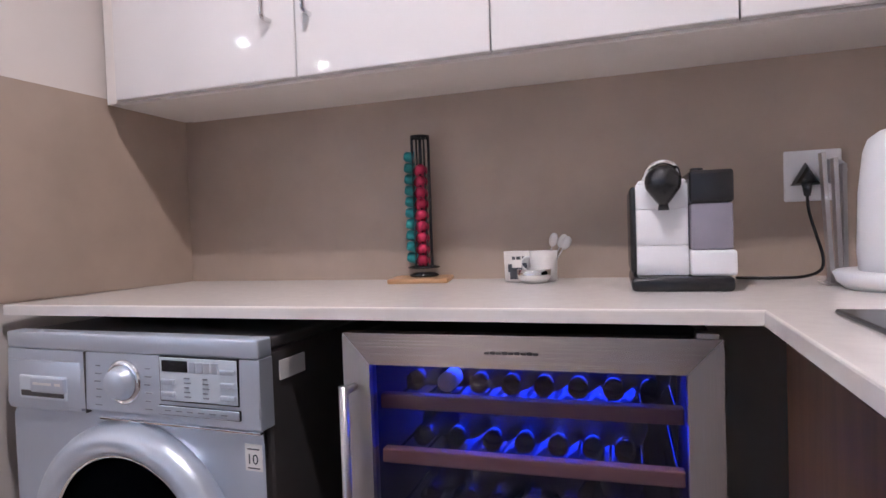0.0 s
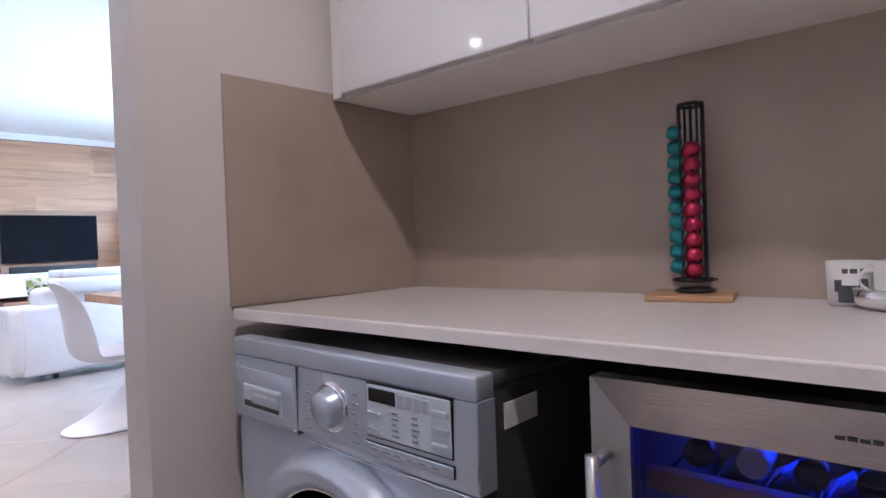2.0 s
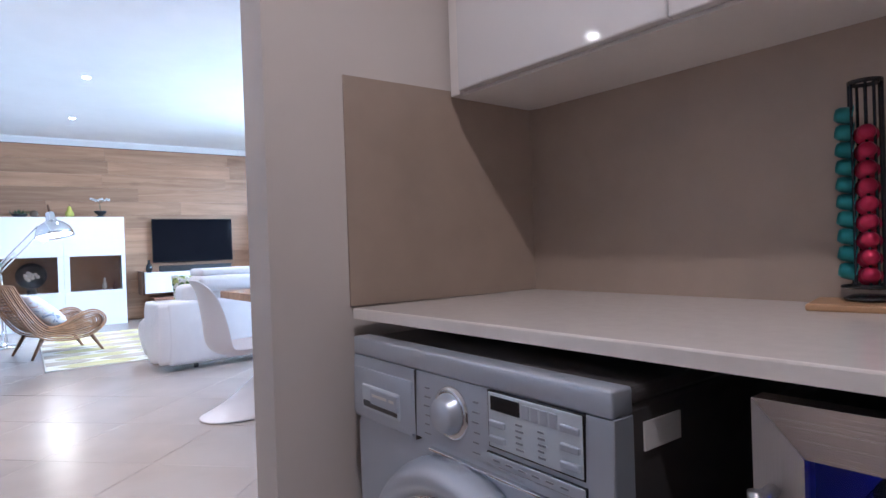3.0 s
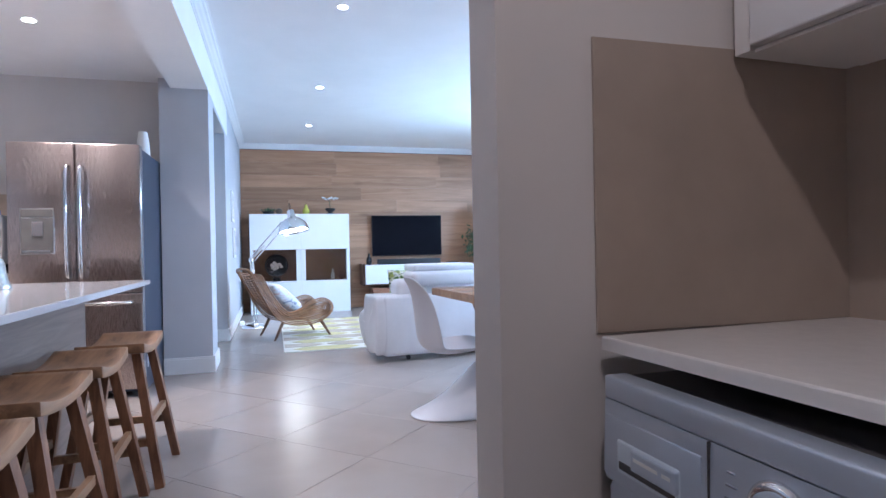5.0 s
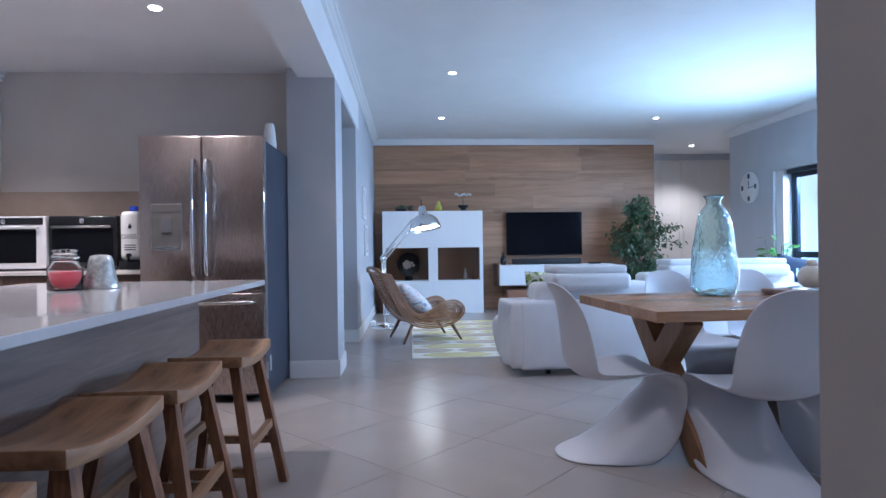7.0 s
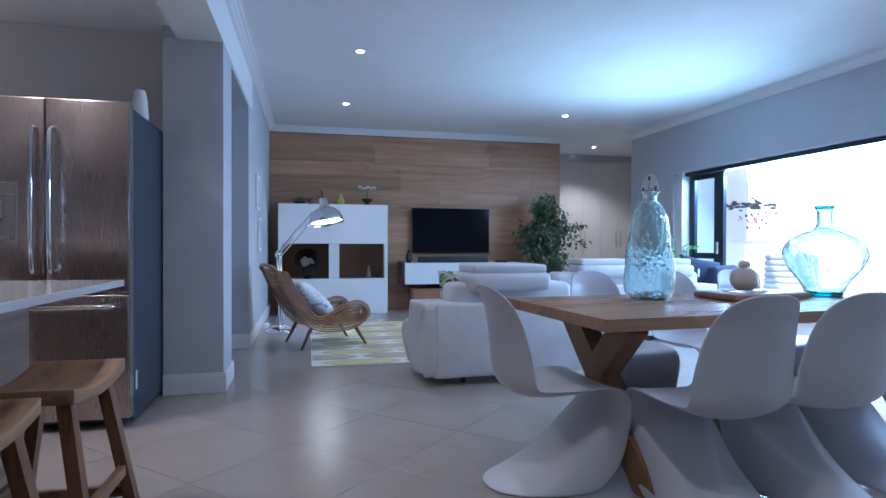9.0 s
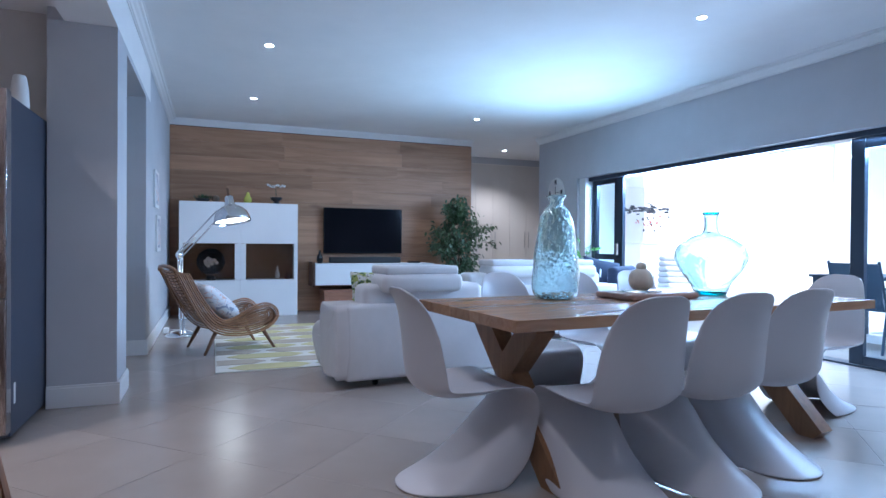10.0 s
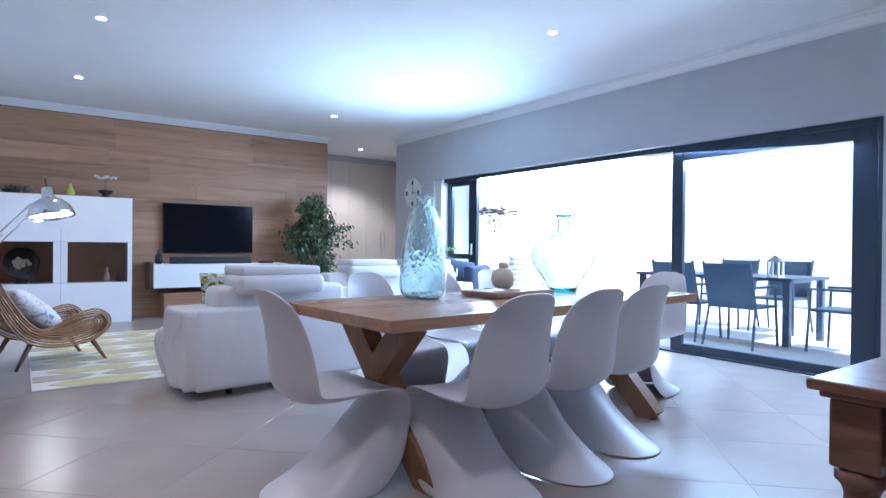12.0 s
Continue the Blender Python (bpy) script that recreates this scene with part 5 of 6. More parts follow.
def extruded(profile, y0, y1, bevel):
    """A soft-edged slab with the given outline in x and z, from y0 to y1."""
    bm = bmesh.new()
    pts = [(p.x, p.z) for p in spline([(x, 0, z) for x, z in profile], 3)]
    a = [bm.verts.new((x, y0, z)) for x, z in pts]
    b = [bm.verts.new((x, y1, z)) for x, z in pts]
    caps = [bm.faces.new(a), bm.faces.new(b[::-1])]
    for i in range(len(a)):
        j = (i + 1) % len(a)
        bm.faces.new((a[i], b[i], b[j], a[j]))
    bmesh.ops.recalc_face_normals(bm, faces=bm.faces[:])
    for inset, out in ((bevel * 0.3, 0.3), (bevel * 0.45, 0.14), (bevel * 0.6, 0.05)):
        for c, s in zip(caps, (-1, 1)):
            bmesh.ops.inset_region(bm, faces=[c], thickness=inset)
            for v in c.verts:
                v.co.y += s * out * bevel
    return bm


def sofa(at, rz, w, label, heads):
    """Faces local -x; its back is at local x = 0, from y = 0 to w."""
    t = thing("sofa", at, rz, label, "sofa", "white leather sofas")
    part("base", boxes((-0.62, -0.03, 0.05, w - 0.05, 0.06, 0.33), bevel=0.03, seg=3), "leather", t, smooth=True)
    part("back_panel", boxes((-0.20, 0.0, 0.06, w - 0.06, 0.055, 0.61), bevel=0.035, seg=4), "leather", t, smooth=True)
    side = [(-0.44, 0.602), (-0.485, 0.555), (-0.505, 0.43), (-0.495, 0.28), (-0.455, 0.14), (-0.39, 0.075), (-0.30, 0.055), (-0.10, 0.085), (-0.012, 0.11), (-0.008, 0.555), (-0.05, 0.605)]
    nose = [(-0.40, 0.39), (-0.50, 0.43), (-0.61, 0.435), (-0.72, 0.40), (-0.775, 0.34), (-0.765, 0.27), (-0.70, 0.19), (-0.62, 0.13), (-0.53, 0.095), (-0.40, 0.085)]
    for y0, y1 in ((0.0, 0.24), (w - 0.24, w)):
        part("armrest", extruded(side, y0, y1, 0.028), "leather", t, smooth=True)
        part("arm_front", extruded(nose, y0 + 0.012, y1 - 0.002, 0.055), "leather", t, "bulging front of the arm", smooth=True)
    n = len(heads)
    for k in range(n):
        y0 = 0.245 + (w - 0.49) * k / n
        y1 = 0.245 + (w - 0.49) * (k + 1) / n - 0.006
        part("seat", soft_box((-0.74, -0.22, y0, y1, 0.26, 0.44), 0.06, 4), "leather", t, "plump seat cushion", smooth=True)
    part("backrest", soft_box((-0.34, -0.06, 0.21, w - 0.19, 0.5, 0.745), 0.055, 4), "leather", t, "plump back cushion", smooth=True)
    for y0, y1 in heads:
        part("head_cushion", soft_box((-0.30, 0.03, y0, y1, 0.685, 0.825), 0.05, 4), "leather", t, "raised headrest", smooth=True)
        part("headrest", soft_box((-0.36, 0.0, y0 + 0.03, y1 - 0.03, 0.815, 0.885), 0.024, 4), "leather", t, "raised headrest", smooth=True)
        for y in (y0 + 0.12, y1 - 0.12):
            part("headrest_bar", rods(((-0.08, y, 0.62), (-0.08, y, 0.76), 0.008), seg=8), "chrome", t)
    for x in (-0.50, -0.12):
        for y in (0.32, w - 0.32):
            part("foot", lathe([(0.02, 0.0), (0.025, 0.085)], 12, at=(x, y, 0.0)), "black", t)
    return t


sofa((-5.56, 1.50, 0), 4, 1.40, "white leather recliner armchair with raised headrest, seen from behind", [(0.33, 0.99)])
sofa((-7.05, 2.98, 0), 0, 2.1, "long white leather sofa with raised headrests, beyond the dining table", [(0.44, 1.06), (1.16, 1.80)])
t = thing("cushion", (-6.05, 1.9, 0.66), 0, "small cushion with green, white and black leaves, on the sofa", "cushion")
t.matrix_world = pose(-6.02, 1.86, 0.66, 0, 80, 8)
part("cover", cushion((0.17, 0.17, 0.05)), "leaf_print", t, smooth=True)


def rattan_chair():
    t = thing("rattan_armchair", (-7.56, 0.535, 0), 17, "low rattan lounge armchair with looped cane arms, beside the rug", "armchair")
    # local y forward, x across
    W = 0.29

    def side_path(x, k):
        d = 0.0195 * k
        return [(x, -0.265 + d, 0.79 - d * 0.2), (x, -0.15 + d * 1.0, 0.55), (x, -0.02 + d * 0.9, 0.32 + d * 0.5), (x, 0.12 + d * 0.5, 0.20 + d), (x, 0.34, 0.165 + d),
                (x, 0.56 - d * 0.2, 0.20 + d), (x, 0.69 - d, 0.30 + d * 0.3), (x, 0.685 - d, 0.40 - d * 0.3), (x, 0.58 - d * 0.2, 0.46 - d), (x, 0.44, 0.43 - d), (x, 0.27 + d * 0.3, 0.34 - d * 0.55), (x, 0.13 + d * 0.2, 0.31 - d * 0.3)]

    for s in (-1, 1):
        for k in range(7):
            part("cane", tube(side_path(s * (W + 0.006 * math.sin(k * 2.1)), k), 0.0082, 8, 6), "rattan", t, smooth=True)
    for s in (-1, 1):
        part("arm_cover", quads([[(s * (W + o), y, z) for o in (-0.05, 0.0, 0.03)] for _, y, z in [tuple(p) for p in spline(side_path(0, 2), 4)][20:40]]), "rattan", t, smooth=True)
    inner = spline([(0, -0.25, 0.80), (0, -0.15, 0.60), (0, 0.0, 0.38), (0, 0.14, 0.29), (0, 0.36, 0.27), (0, 0.56, 0.30), (0, 0.64, 0.32)], 7)
    for p in inner:
        part("seat_cane", tube([(-W, p.y, p.z), (-W / 2, p.y - 0.006, p.z - 0.022), (0, p.y - 0.008, p.z - 0.03), (W / 2, p.y - 0.006, p.z - 0.022), (W, p.y, p.z)], 0.0095, 6, 3), "rattan", t, smooth=True)
    for x in (-0.2, -0.07, 0.07, 0.2):
        part("support_cane", tube([(x, p.y, p.z - 0.04) for p in inner[::6]] + [(x, inner[-1].y, inner[-1].z - 0.04)], 0.010, 6, 3), "rattan", t, smooth=True)
    part("top_rail", tube([(-W - 0.01, -0.26, 0.78), (-W * 0.8, -0.275, 0.815), (0, -0.29, 0.83), (W * 0.8, -0.275, 0.815), (W + 0.01, -0.26, 0.78)], 0.017, 10, 5), "rattan", t, smooth=True)
    for x, y, tx, ty in ((-0.26, 0.10, -0.30, 0.0), (0.26, 0.10, 0.26, 0.0), (-0.26, 0.55, -0.27, 0.68), (0.26, 0.55, 0.26, 0.68)):
        part("leg", rods(((tx, ty, 0.0), (x, y, 0.21), 0.012, 0.022), seg=12), "leg_wood", t, "tapered brown wooden leg", smooth=True)
    c = thing("cushion", (0, 0, 0), 0, "white cushion with soft blue and orange print on the rattan armchair", "cushion")
    c.matrix_world = t.matrix_world @ pose(0.04, 0.155, 0.47, -42, 0, 0)
    part("cover", cushion((0.25, 0.25, 0.10)), "pale_print", c, smooth=True)


rattan_chair()


def floor_lamp():
    t = thing("floor_lamp", (-8.6, 0.36, 0), 0, "giant chrome desk-style floor lamp, lit, beside the rattan armchair", "floor lamp")
    part("base", lathe([(0.0, 0.0), (0.17, 0.0), (0.17, 0.02), (0.15, 0.032), (0.0, 0.035)], 36), "chrome", t, smooth=True)
    part("post", rods(((0, 0, 0.03), (0, -0.035, 0.90), 0.014)), "chrome", t, smooth=True)
    part("post", rods(((0, 0.03, 0.03), (0, -0.0, 0.86), 0.007)), "chrome", t, smooth=True)
    part("joint", rods(((-0.035, -0.035, 0.91), (0.035, -0.035, 0.91), 0.032), seg=20), "chrome", t, smooth=True)
    for dy, dz in ((-0.025, 0.02), (0.03, -0.02)):
        part("arm", rods(((0, -0.03 + dy, 0.91 + dz), (0, 0.39 + dy, 1.40 + dz), 0.008)), "chrome", t, smooth=True)
    part("spring", rods(((0.0, -0.02, 0.93), (0.0, 0.14, 1.11), 0.014)), "steel", t, smooth=True)
    part("joint", rods(((-0.03, 0.39, 1.40), (0.03, 0.39, 1.40), 0.028), seg=20), "chrome", t, smooth=True)
    part("link", rods(((0, 0.39, 1.40), (0, 0.50, 1.45), 0.012)), "chrome", t, smooth=True)
    m = pose(0, 0.53, 1.31, 8, -10, 0)
    sh = part("shade", lathe([(0.205, -0.02), (0.208, -0.018), (0.20, 0.03), (0.175, 0.09), (0.12, 0.145), (0.065, 0.175), (0.055, 0.19), (0.05, 0.27), (0.04, 0.285), (0.0, 0.288), (0.0, 0.28), (0.045, 0.26), (0.05, 0.18), (0.115, 0.14), (0.17, 0.086), (0.197, 0.03), (0.205, -0.02)], 48, m=m), "chrome", t, "polished domed chrome shade", smooth=True)
    part("handle", rods((m @ Vector((0, 0, 0.28)), m @ Vector((0, 0, 0.38)), 0.014)), "leg_wood", t)
    part("bulb", lathe([(0.0, 0.008), (0.19, 0.008), (0.0, 0.02)], 36, m=m), "bulb", t, "bright round diffuser", smooth=True)
    spot_lamp("floor_lamp_beam", tuple(t.matrix_world @ m @ Vector((0, 0, 0.0))), tuple(t.matrix_world @ m @ Vector((0, 0, -1))), 8, (1, 0.95, 0.85), 130, 0.12)
    c = thing("extension_cord", (-8.95, 0.33, 0), 0, "white cable loops and adaptor lying on the floor", "cable")
    part("cord", tube([(0.2, 0.02, 0.006), (0.1, 0.12, 0.006), (-0.05, 0.08, 0.008), (-0.1, -0.05, 0.006), (0.05, -0.1, 0.006), (0.16, 0.0, 0.012), (0.0, 0.05, 0.02), (-0.2, -0.12, 0.006)], 0.006, 6), "label", c, smooth=True)
    box_part("adaptor", c, "label", (-0.06, 0.06, -0.18, -0.12, 0.0, 0.06), 0.012, 3)


floor_lamp()


def leaf_quad(bm, m, L, w):
    a = [bm.verts.new(m @ Vector(p)) for p in ((0, 0, 0), (L * 0.35, w / 2, L * 0.04), (L * 0.75, w * 0.35, -L * 0.02), (L, 0, -L * 0.12), (L * 0.75, -w * 0.35, -L * 0.02), (L * 0.35, -w / 2, L * 0.04))]
    bm.faces.new((a[0], a[1], a[2], a[3]))
    bm.faces.new((a[0], a[3], a[4], a[5]))


def ficus(x, y):
    t = thing("ficus_tree", (x, y, 0), 0, "tall leafy green ficus in a dark pot, before the wooden wall", "potted plant")
    rnd = random.Random(11)
    part("pot", lathe([(0.0, 0.0), (0.13, 0.0), (0.18, 0.30), (0.17, 0.31), (0.15, 0.28), (0.0, 0.28)], 28), "black_matt", t, smooth=True)
    bm, bl = bmesh.new(), bmesh.new()
    for k in range(3):
        add_tube(bm, [(0.02 * k, 0, 0.27), (0.04 * math.cos(k * 2), 0.04 * math.sin(k * 2), 0.55), (0.03 * math.cos(k * 2 + 1), 0.03 * math.sin(k * 2 + 1), 0.85), (0.1 * math.cos(k * 2), 0.1 * math.sin(k * 2), 1.35)], 0.013, 7)
    for k in range(92):
        a = rnd.uniform(0, 6.283)
        h = rnd.uniform(0.42, 1.60)
        reach = (0.37 - 0.28 * abs((h - 0.92) / 0.7) ** 1.3) * rnd.uniform(0.4, 1.15)
        if k in (11, 40, 63):
            a, h, reach = 1.2 + 0.1 * k / 11, 0.95 + 0.005 * k, 0.58
        p0 = Vector((0.04 * math.cos(a), 0.04 * math.sin(a), h))
        p2 = p0 + Vector((reach * math.cos(a), reach * math.sin(a), rnd.uniform(0.05, 0.32)))
        p1 = (p0 + p2) / 2 + Vector((0, 0, 0.05))
        if p2.x + x < -10.72:
            p2.x = -10.72 - x
        add_tube(bm, [p0, p1, p2], 0.004, 5, 3)
        for j in range(30):
            f = rnd.uniform(0.3, 1.08)
            c = p0 + (p2 - p0) * f + Vector((rnd.gauss(0, 0.035), rnd.gauss(0, 0.035), rnd.gauss(0, 0.035)))
            m = Matrix.Translation(c) @ pose(0, 0, 0, rnd.uniform(-50, 50), rnd.uniform(0, 70), rnd.uniform(0, 360))
            leaf_quad(bl, m, rnd.uniform(0.065, 0.10), rnd.uniform(0.03, 0.045))
    part("trunk", bm, "bark", t, smooth=True)
    part("crown", bl, "leaf", t, "small glossy green leaves", smooth=False)


ficus(-10.15, 4.36)


def leafy_pot(x, y):
    t = thing("potted_plant", (x, y, 0), 0, "bright green broad-leaved plant in a pot by the sliding door", "potted plant")
    part("pot", lathe([(0.0, 0.0), (0.12, 0.0), (0.16, 0.34), (0.15, 0.34), (0.13, 0.3), (0.0, 0.3)], 24), "label", t, smooth=True)
    rnd = random.Random(5)
    bm, bs = bmesh.new(), bmesh.new()
    for k in range(46):
        a, h = rnd.uniform(0, 6.28), rnd.uniform(0.55, 1.12)
        r = rnd.uniform(0.03, 0.17)
        p = Vector((r * math.cos(a), r * math.sin(a), h))
        add_rod(bs, (0.02 * math.cos(a), 0.02 * math.sin(a), 0.3), p, 0.005, 0.003, 5)
        leaf_quad(bm, Matrix.Translation(p) @ pose(0, 0, 0, rnd.uniform(-30, 30), rnd.uniform(-50, 20), math.degrees(a)), rnd.uniform(0.10, 0.15), rnd.uniform(0.06, 0.085))
    part("stems", bs, "leaf", t)
    part("foliage", bm, "leaf_bright", t, "broad bright green leaves")


leafy_pot(-8.27, 5.45)

# lobby cupboards, door and wall clock
t = thing("built_in_cupboard", (-12.30, 4.88, 0), 0, "tall cream built-in cupboards with slim bar handles, in the lobby", "cupboard")
box_part("carcass", t, "underside", (-0.4, -0.022, 0.0, 2.36, 0.0, 2.72), 0.001)
for i in range(6):
    y0 = 0.003 + i * 0.393
    d = box_part("door", t, "cream", (-0.02, 0.0, y0, y0 + 0.390, 0.08, 2.70), 0.002)
    yh = y0 + (0.345 if i % 2 == 0 else 0.045)
    part("handle", rods(((0.025, yh, 1.0), (0.025, yh, 1.32), 0.008)), "steel", d, "slim steel bar handle")
    for z in (1.02, 1.30):
        part("handle_post", rods(((0.0, yh, z), (0.025, yh, z), 0.005), seg=8), "steel", d)
t = tagged(thing("door_1", (-11.9, 7.245, 0), 0), "white interior door in a white frame, at the lobby's side", "door")
box_part("door_leaf", t, "trim", (0.0, 0.8, -0.03, -0.001, 0.005, 2.03), 0.002)
for b in ((-0.08, -0.001, -0.045, -0.001, 0, 2.11), (0.801, 0.88, -0.045, -0.001, 0, 2.11), (0.0, 0.8, -0.045, -0.001, 2.032, 2.11)):
    box_part("door_frame", t, "trim", b, 0.003)
part("door_handle", rods(((0.72, -0.03, 1.02), (0.72, -0.07, 1.02), 0.01), ((0.72, -0.07, 1.02), (0.62, -0.07, 1.02), 0.009)), "steel", t)
t = thing("wall_clock", (-9.58, 5.85, 1.90), 0, "round white wall clock with dark numerals, near the sliding door", "clock")
part("face", lathe([(0.0, 0.0), (0.235, 0.0), (0.24, 0.008), (0.23, 0.016), (0.0, 0.016)], 48, m=pose(0, 0, 0, 90, 0, 0)), "label", t, smooth=True)
for n, x, z in ((12, 0, 0.17), (3, 0.17, 0), (6, 0, -0.17), (9, -0.17, 0)):
    box_part("numeral", t, "ink", (x - 0.028, x + 0.028, -0.0175, -0.0162, z - 0.035, z + 0.035), 0)
box_part("hour_hand", t, "ink", (-0.006, 0.006, -0.021, -0.018, -0.02, 0.10), 0)
box_part("minute_hand", t, "ink", (-0.005, 0.14, -0.025, -0.022, -0.005, 0.005), 0)
for k, z in enumerate((1.15, 1.62)):
    t = thing("wall_picture", (-8.75 + 0.25 * k, 0.101, z), 0, "small white-framed picture on the side wall above the armchair", "picture", "pictures on the side wall")
    box_part("frame", t, "label", (-0.22, 0.22, 0.0, 0.02, -0.2, 0.2), 0.003)
    box_part("print", t, "pale_print", (-0.18, 0.18, 0.0205, 0.022, -0.16, 0.16), 0)

# ---- sliding door and patio ----
t = tagged(thing("window_1", (0, LY + 0.10, 0), 0), "charcoal aluminium sliding glass door, half open to the bright patio", "sliding door")


def frame_box(name, x0, x1, z0, z1, y0=0.0, y1=0.06, parent=None, mt="frame"):
    return box_part(name, parent or t, mt, (x0, x1, y0, y1, z0, z1), 0.003)


frame_box("head_frame", -8.84, -3.15, 2.015, 2.068, -0.01, 0.14)
frame_box("sill_frame", -8.84, -3.15, 0.0, 0.018, -0.01, 0.14)
frame_box("jamb", -8.84, -8.79, 0.019, 2.014, 0.06, 0.14)
frame_box("jamb", -3.21, -3.15, 0.019, 2.014, -0.01, 0.14)
for nm, x0, x1, yy in (("fixed_panel", -8.788, -8.15, 0.07), ("sliding_panel", -4.96, -3.212, 0.0)):
    p = thing(nm, (0, yy, 0))
    p.parent = t
    st = 0.12 if nm == "sliding_panel" else 0.18
    frame_box("stile", x0, x0 + (0.05 if nm == "fixed_panel" else st), 0.02, 2.012, 0.0, 0.05, p)
    frame_box("stile", x1 - st - (0.05 if nm == "sliding_panel" else 0), x1, 0.02, 2.012, 0.0, 0.05, p)
    a, b = (x0 + 0.051, x1 - st - 0.001) if nm == "fixed_panel" else (x0 + st + 0.001, x1 - st - 0.051)
    frame_box("rail", a, b, 0.02, 0.10, 0.0, 0.05, p)
    frame_box("rail", a, b, 1.91 if nm == "sliding_panel" else 1.95, 2.012, 0.0, 0.05, p)
    if nm == "fixed_panel":
        frame_box("rail", a, b, 0.85, 0.93, 0.0, 0.05, p)
    g = box_part("pane", p, "pane", (x0 + 0.01, x1 - 0.03, 0.022, 0.028, 0.05, 1.98), 0)
    g.visible_shadow = False
frame_box("latch", -8.18, -8.15, 0.92, 1.08, -0.03, 0.0, None, "steel")
frame_box("reveal", -9.0, -8.842, 0.0, 2.068, -0.06, 0.16, None, "trim")

PY = LY + 0.28
structure("pavement", boxes((-9.6, 3.0, PY, 13.0, -0.2, -0.012)), "patio_floor", label="pale tiled patio floor")
structure("ground", boxes((-60, 60, 13.0, 90, -0.3, -0.02), (-60, FX0, -40, 13.0, -0.3, -0.02), (3.0, 60, -40, 13.0, -0.3, -0.02)), "patio_floor")
# Second box: added tall white backdrop, standing in for the glare beyond the patio.
structure("patio_wall", boxes((-9.45, -9.3, PY, 13.0, 0, 3.0), (-9.3, 3.0, 12.0, 12.2, 0, 4.6)), "patio_wall")
t = thing("canvas_picture", (-9.3, 7.35, 1.1), 0, "white canvas with a dark and red floral band", "picture")
box_part("canvas", t, "label", (0.0, 0.04, -0.56, 0.56, 0.0, 0.92), 0.003)
rnd = random.Random(3)
for k in range(70):
    y, z = rnd.gauss(0, 0.26), 0.55 + rnd.gauss(0, 0.035)
    if abs(y) < 0.52:
        s = rnd.uniform(0.012, 0.035)
        box_part("print", t, "ink" if k % 3 else "print_grey", (0.0405, 0.042 + 0.0001 * k, y - s * 1.4, y + s * 1.4, z - s * 0.5, z + s * 0.5), 0)
for k in range(36):
    y, z = rnd.gauss(0.12, 0.16), 0.36 + rnd.gauss(0, 0.07)
    s = rnd.uniform(0.008, 0.022)
    box_part("print", t, "red_print" if k % 2 else "print_grey", (0.0405, 0.042 + 0.0001 * k, y - s, y + s, z - s, z + s), 0)


def patio_chair(x, y, rz):
    t = thing("patio_chair", (x, y, -0.012), rz, "dark metal patio armchair with a sling back, at the outdoor table", "patio chair", "chairs round the patio table")
    # faces local +y
    part("seat", boxes((-0.24, 0.24, -0.22, 0.24, 0.42, 0.45), bevel=0.008, seg=2), "patio_blue", t)
    part("backrest", quads([[(-0.24, -0.22 - 0.10 * f - 0.02 * f * f, 0.44 + 0.46 * f), (0.24, -0.22 - 0.10 * f - 0.02 * f * f, 0.44 + 0.46 * f)] for f in (0, 0.25, 0.5, 0.75, 1)]), "patio_blue", t)
    ob = t.children[-1]
    s = ob.modifiers.new("thick", "SOLIDIFY")
    s.thickness = 0.02
    for sx in (-1, 1):
        part("leg", rods(((sx * 0.27, 0.25, 0), (sx * 0.25, 0.22, 0.64), 0.014)), "patio_blue", t)
        part("leg", rods(((sx * 0.27, -0.30, 0), (sx * 0.25, -0.20, 0.44), 0.014), ((sx * 0.25, -0.20, 0.44), (sx * 0.25, -0.335, 0.92), 0.014)), "patio_blue", t)
        part("arm", boxes((sx * 0.25 - 0.02, sx * 0.25 + 0.02, -0.26, 0.25, 0.64, 0.665), bevel=0.004), "patio_blue", t)
    return t


for x, y, rz in ((-5.42, 7.02, 0), (-4.78, 7.0, 0), (-3.95, 7.45, 90), (-5.72, 8.5, 180), (-5.05, 8.5, 180)):
    patio_chair(x, y, rz)
t = thing("patio_table", (-5.35, 7.72, -0.012), 0, "dark metal patio table with slim square legs", "patio table")
box_part("tabletop", t, "patio_blue", (-0.95, 0.98, -0.48, 0.48, 0.71, 0.745), 0.005)
for x in (-0.88, 0.91):
    for y in (-0.42, 0.42):
        box_part("leg", t, "patio_blue", (x - 0.035, x + 0.035, y - 0.035, y + 0.035, 0.0, 0.709), 0.003)
t = thing("lantern", (-4.62, 7.42, 0.733), 0, "small pale house-shaped lantern on the patio table", "lantern")
for x in (-0.055, 0.055):
    for y in (-0.055, 0.055):
        box_part("post", t, "label", (x - 0.01, x + 0.01, y - 0.01, y + 0.01, 0, 0.17), 0)
box_part("base", t, "label", (-0.07, 0.07, -0.07, 0.07, 0.0, 0.012), 0.001)
part("roof", lathe([(0.10, 0.171), (0.0, 0.25)], 4, m=pose(0, 0, 0, 0, 0, 45)), "print_grey", t)
t = thing("lounge_chair", (-8.35, 7.15, -0.012), 35, "white ribbed reclining lounge chair on the patio", "lounge chair")
part("seat", soft_box((-0.35, 0.35, -0.3, 0.35, 0.22, 0.42), 0.06, 4), "leather", t, smooth=True)
for k in range(6):
    f = k / 5
    part("rib", soft_box((-0.33, 0.33, 0.28 + 0.10 * f, 0.42 + 0.10 * f, 0.40 + 0.085 * k, 0.487 + 0.085 * k), 0.038, 4), "leather", t, smooth=True)
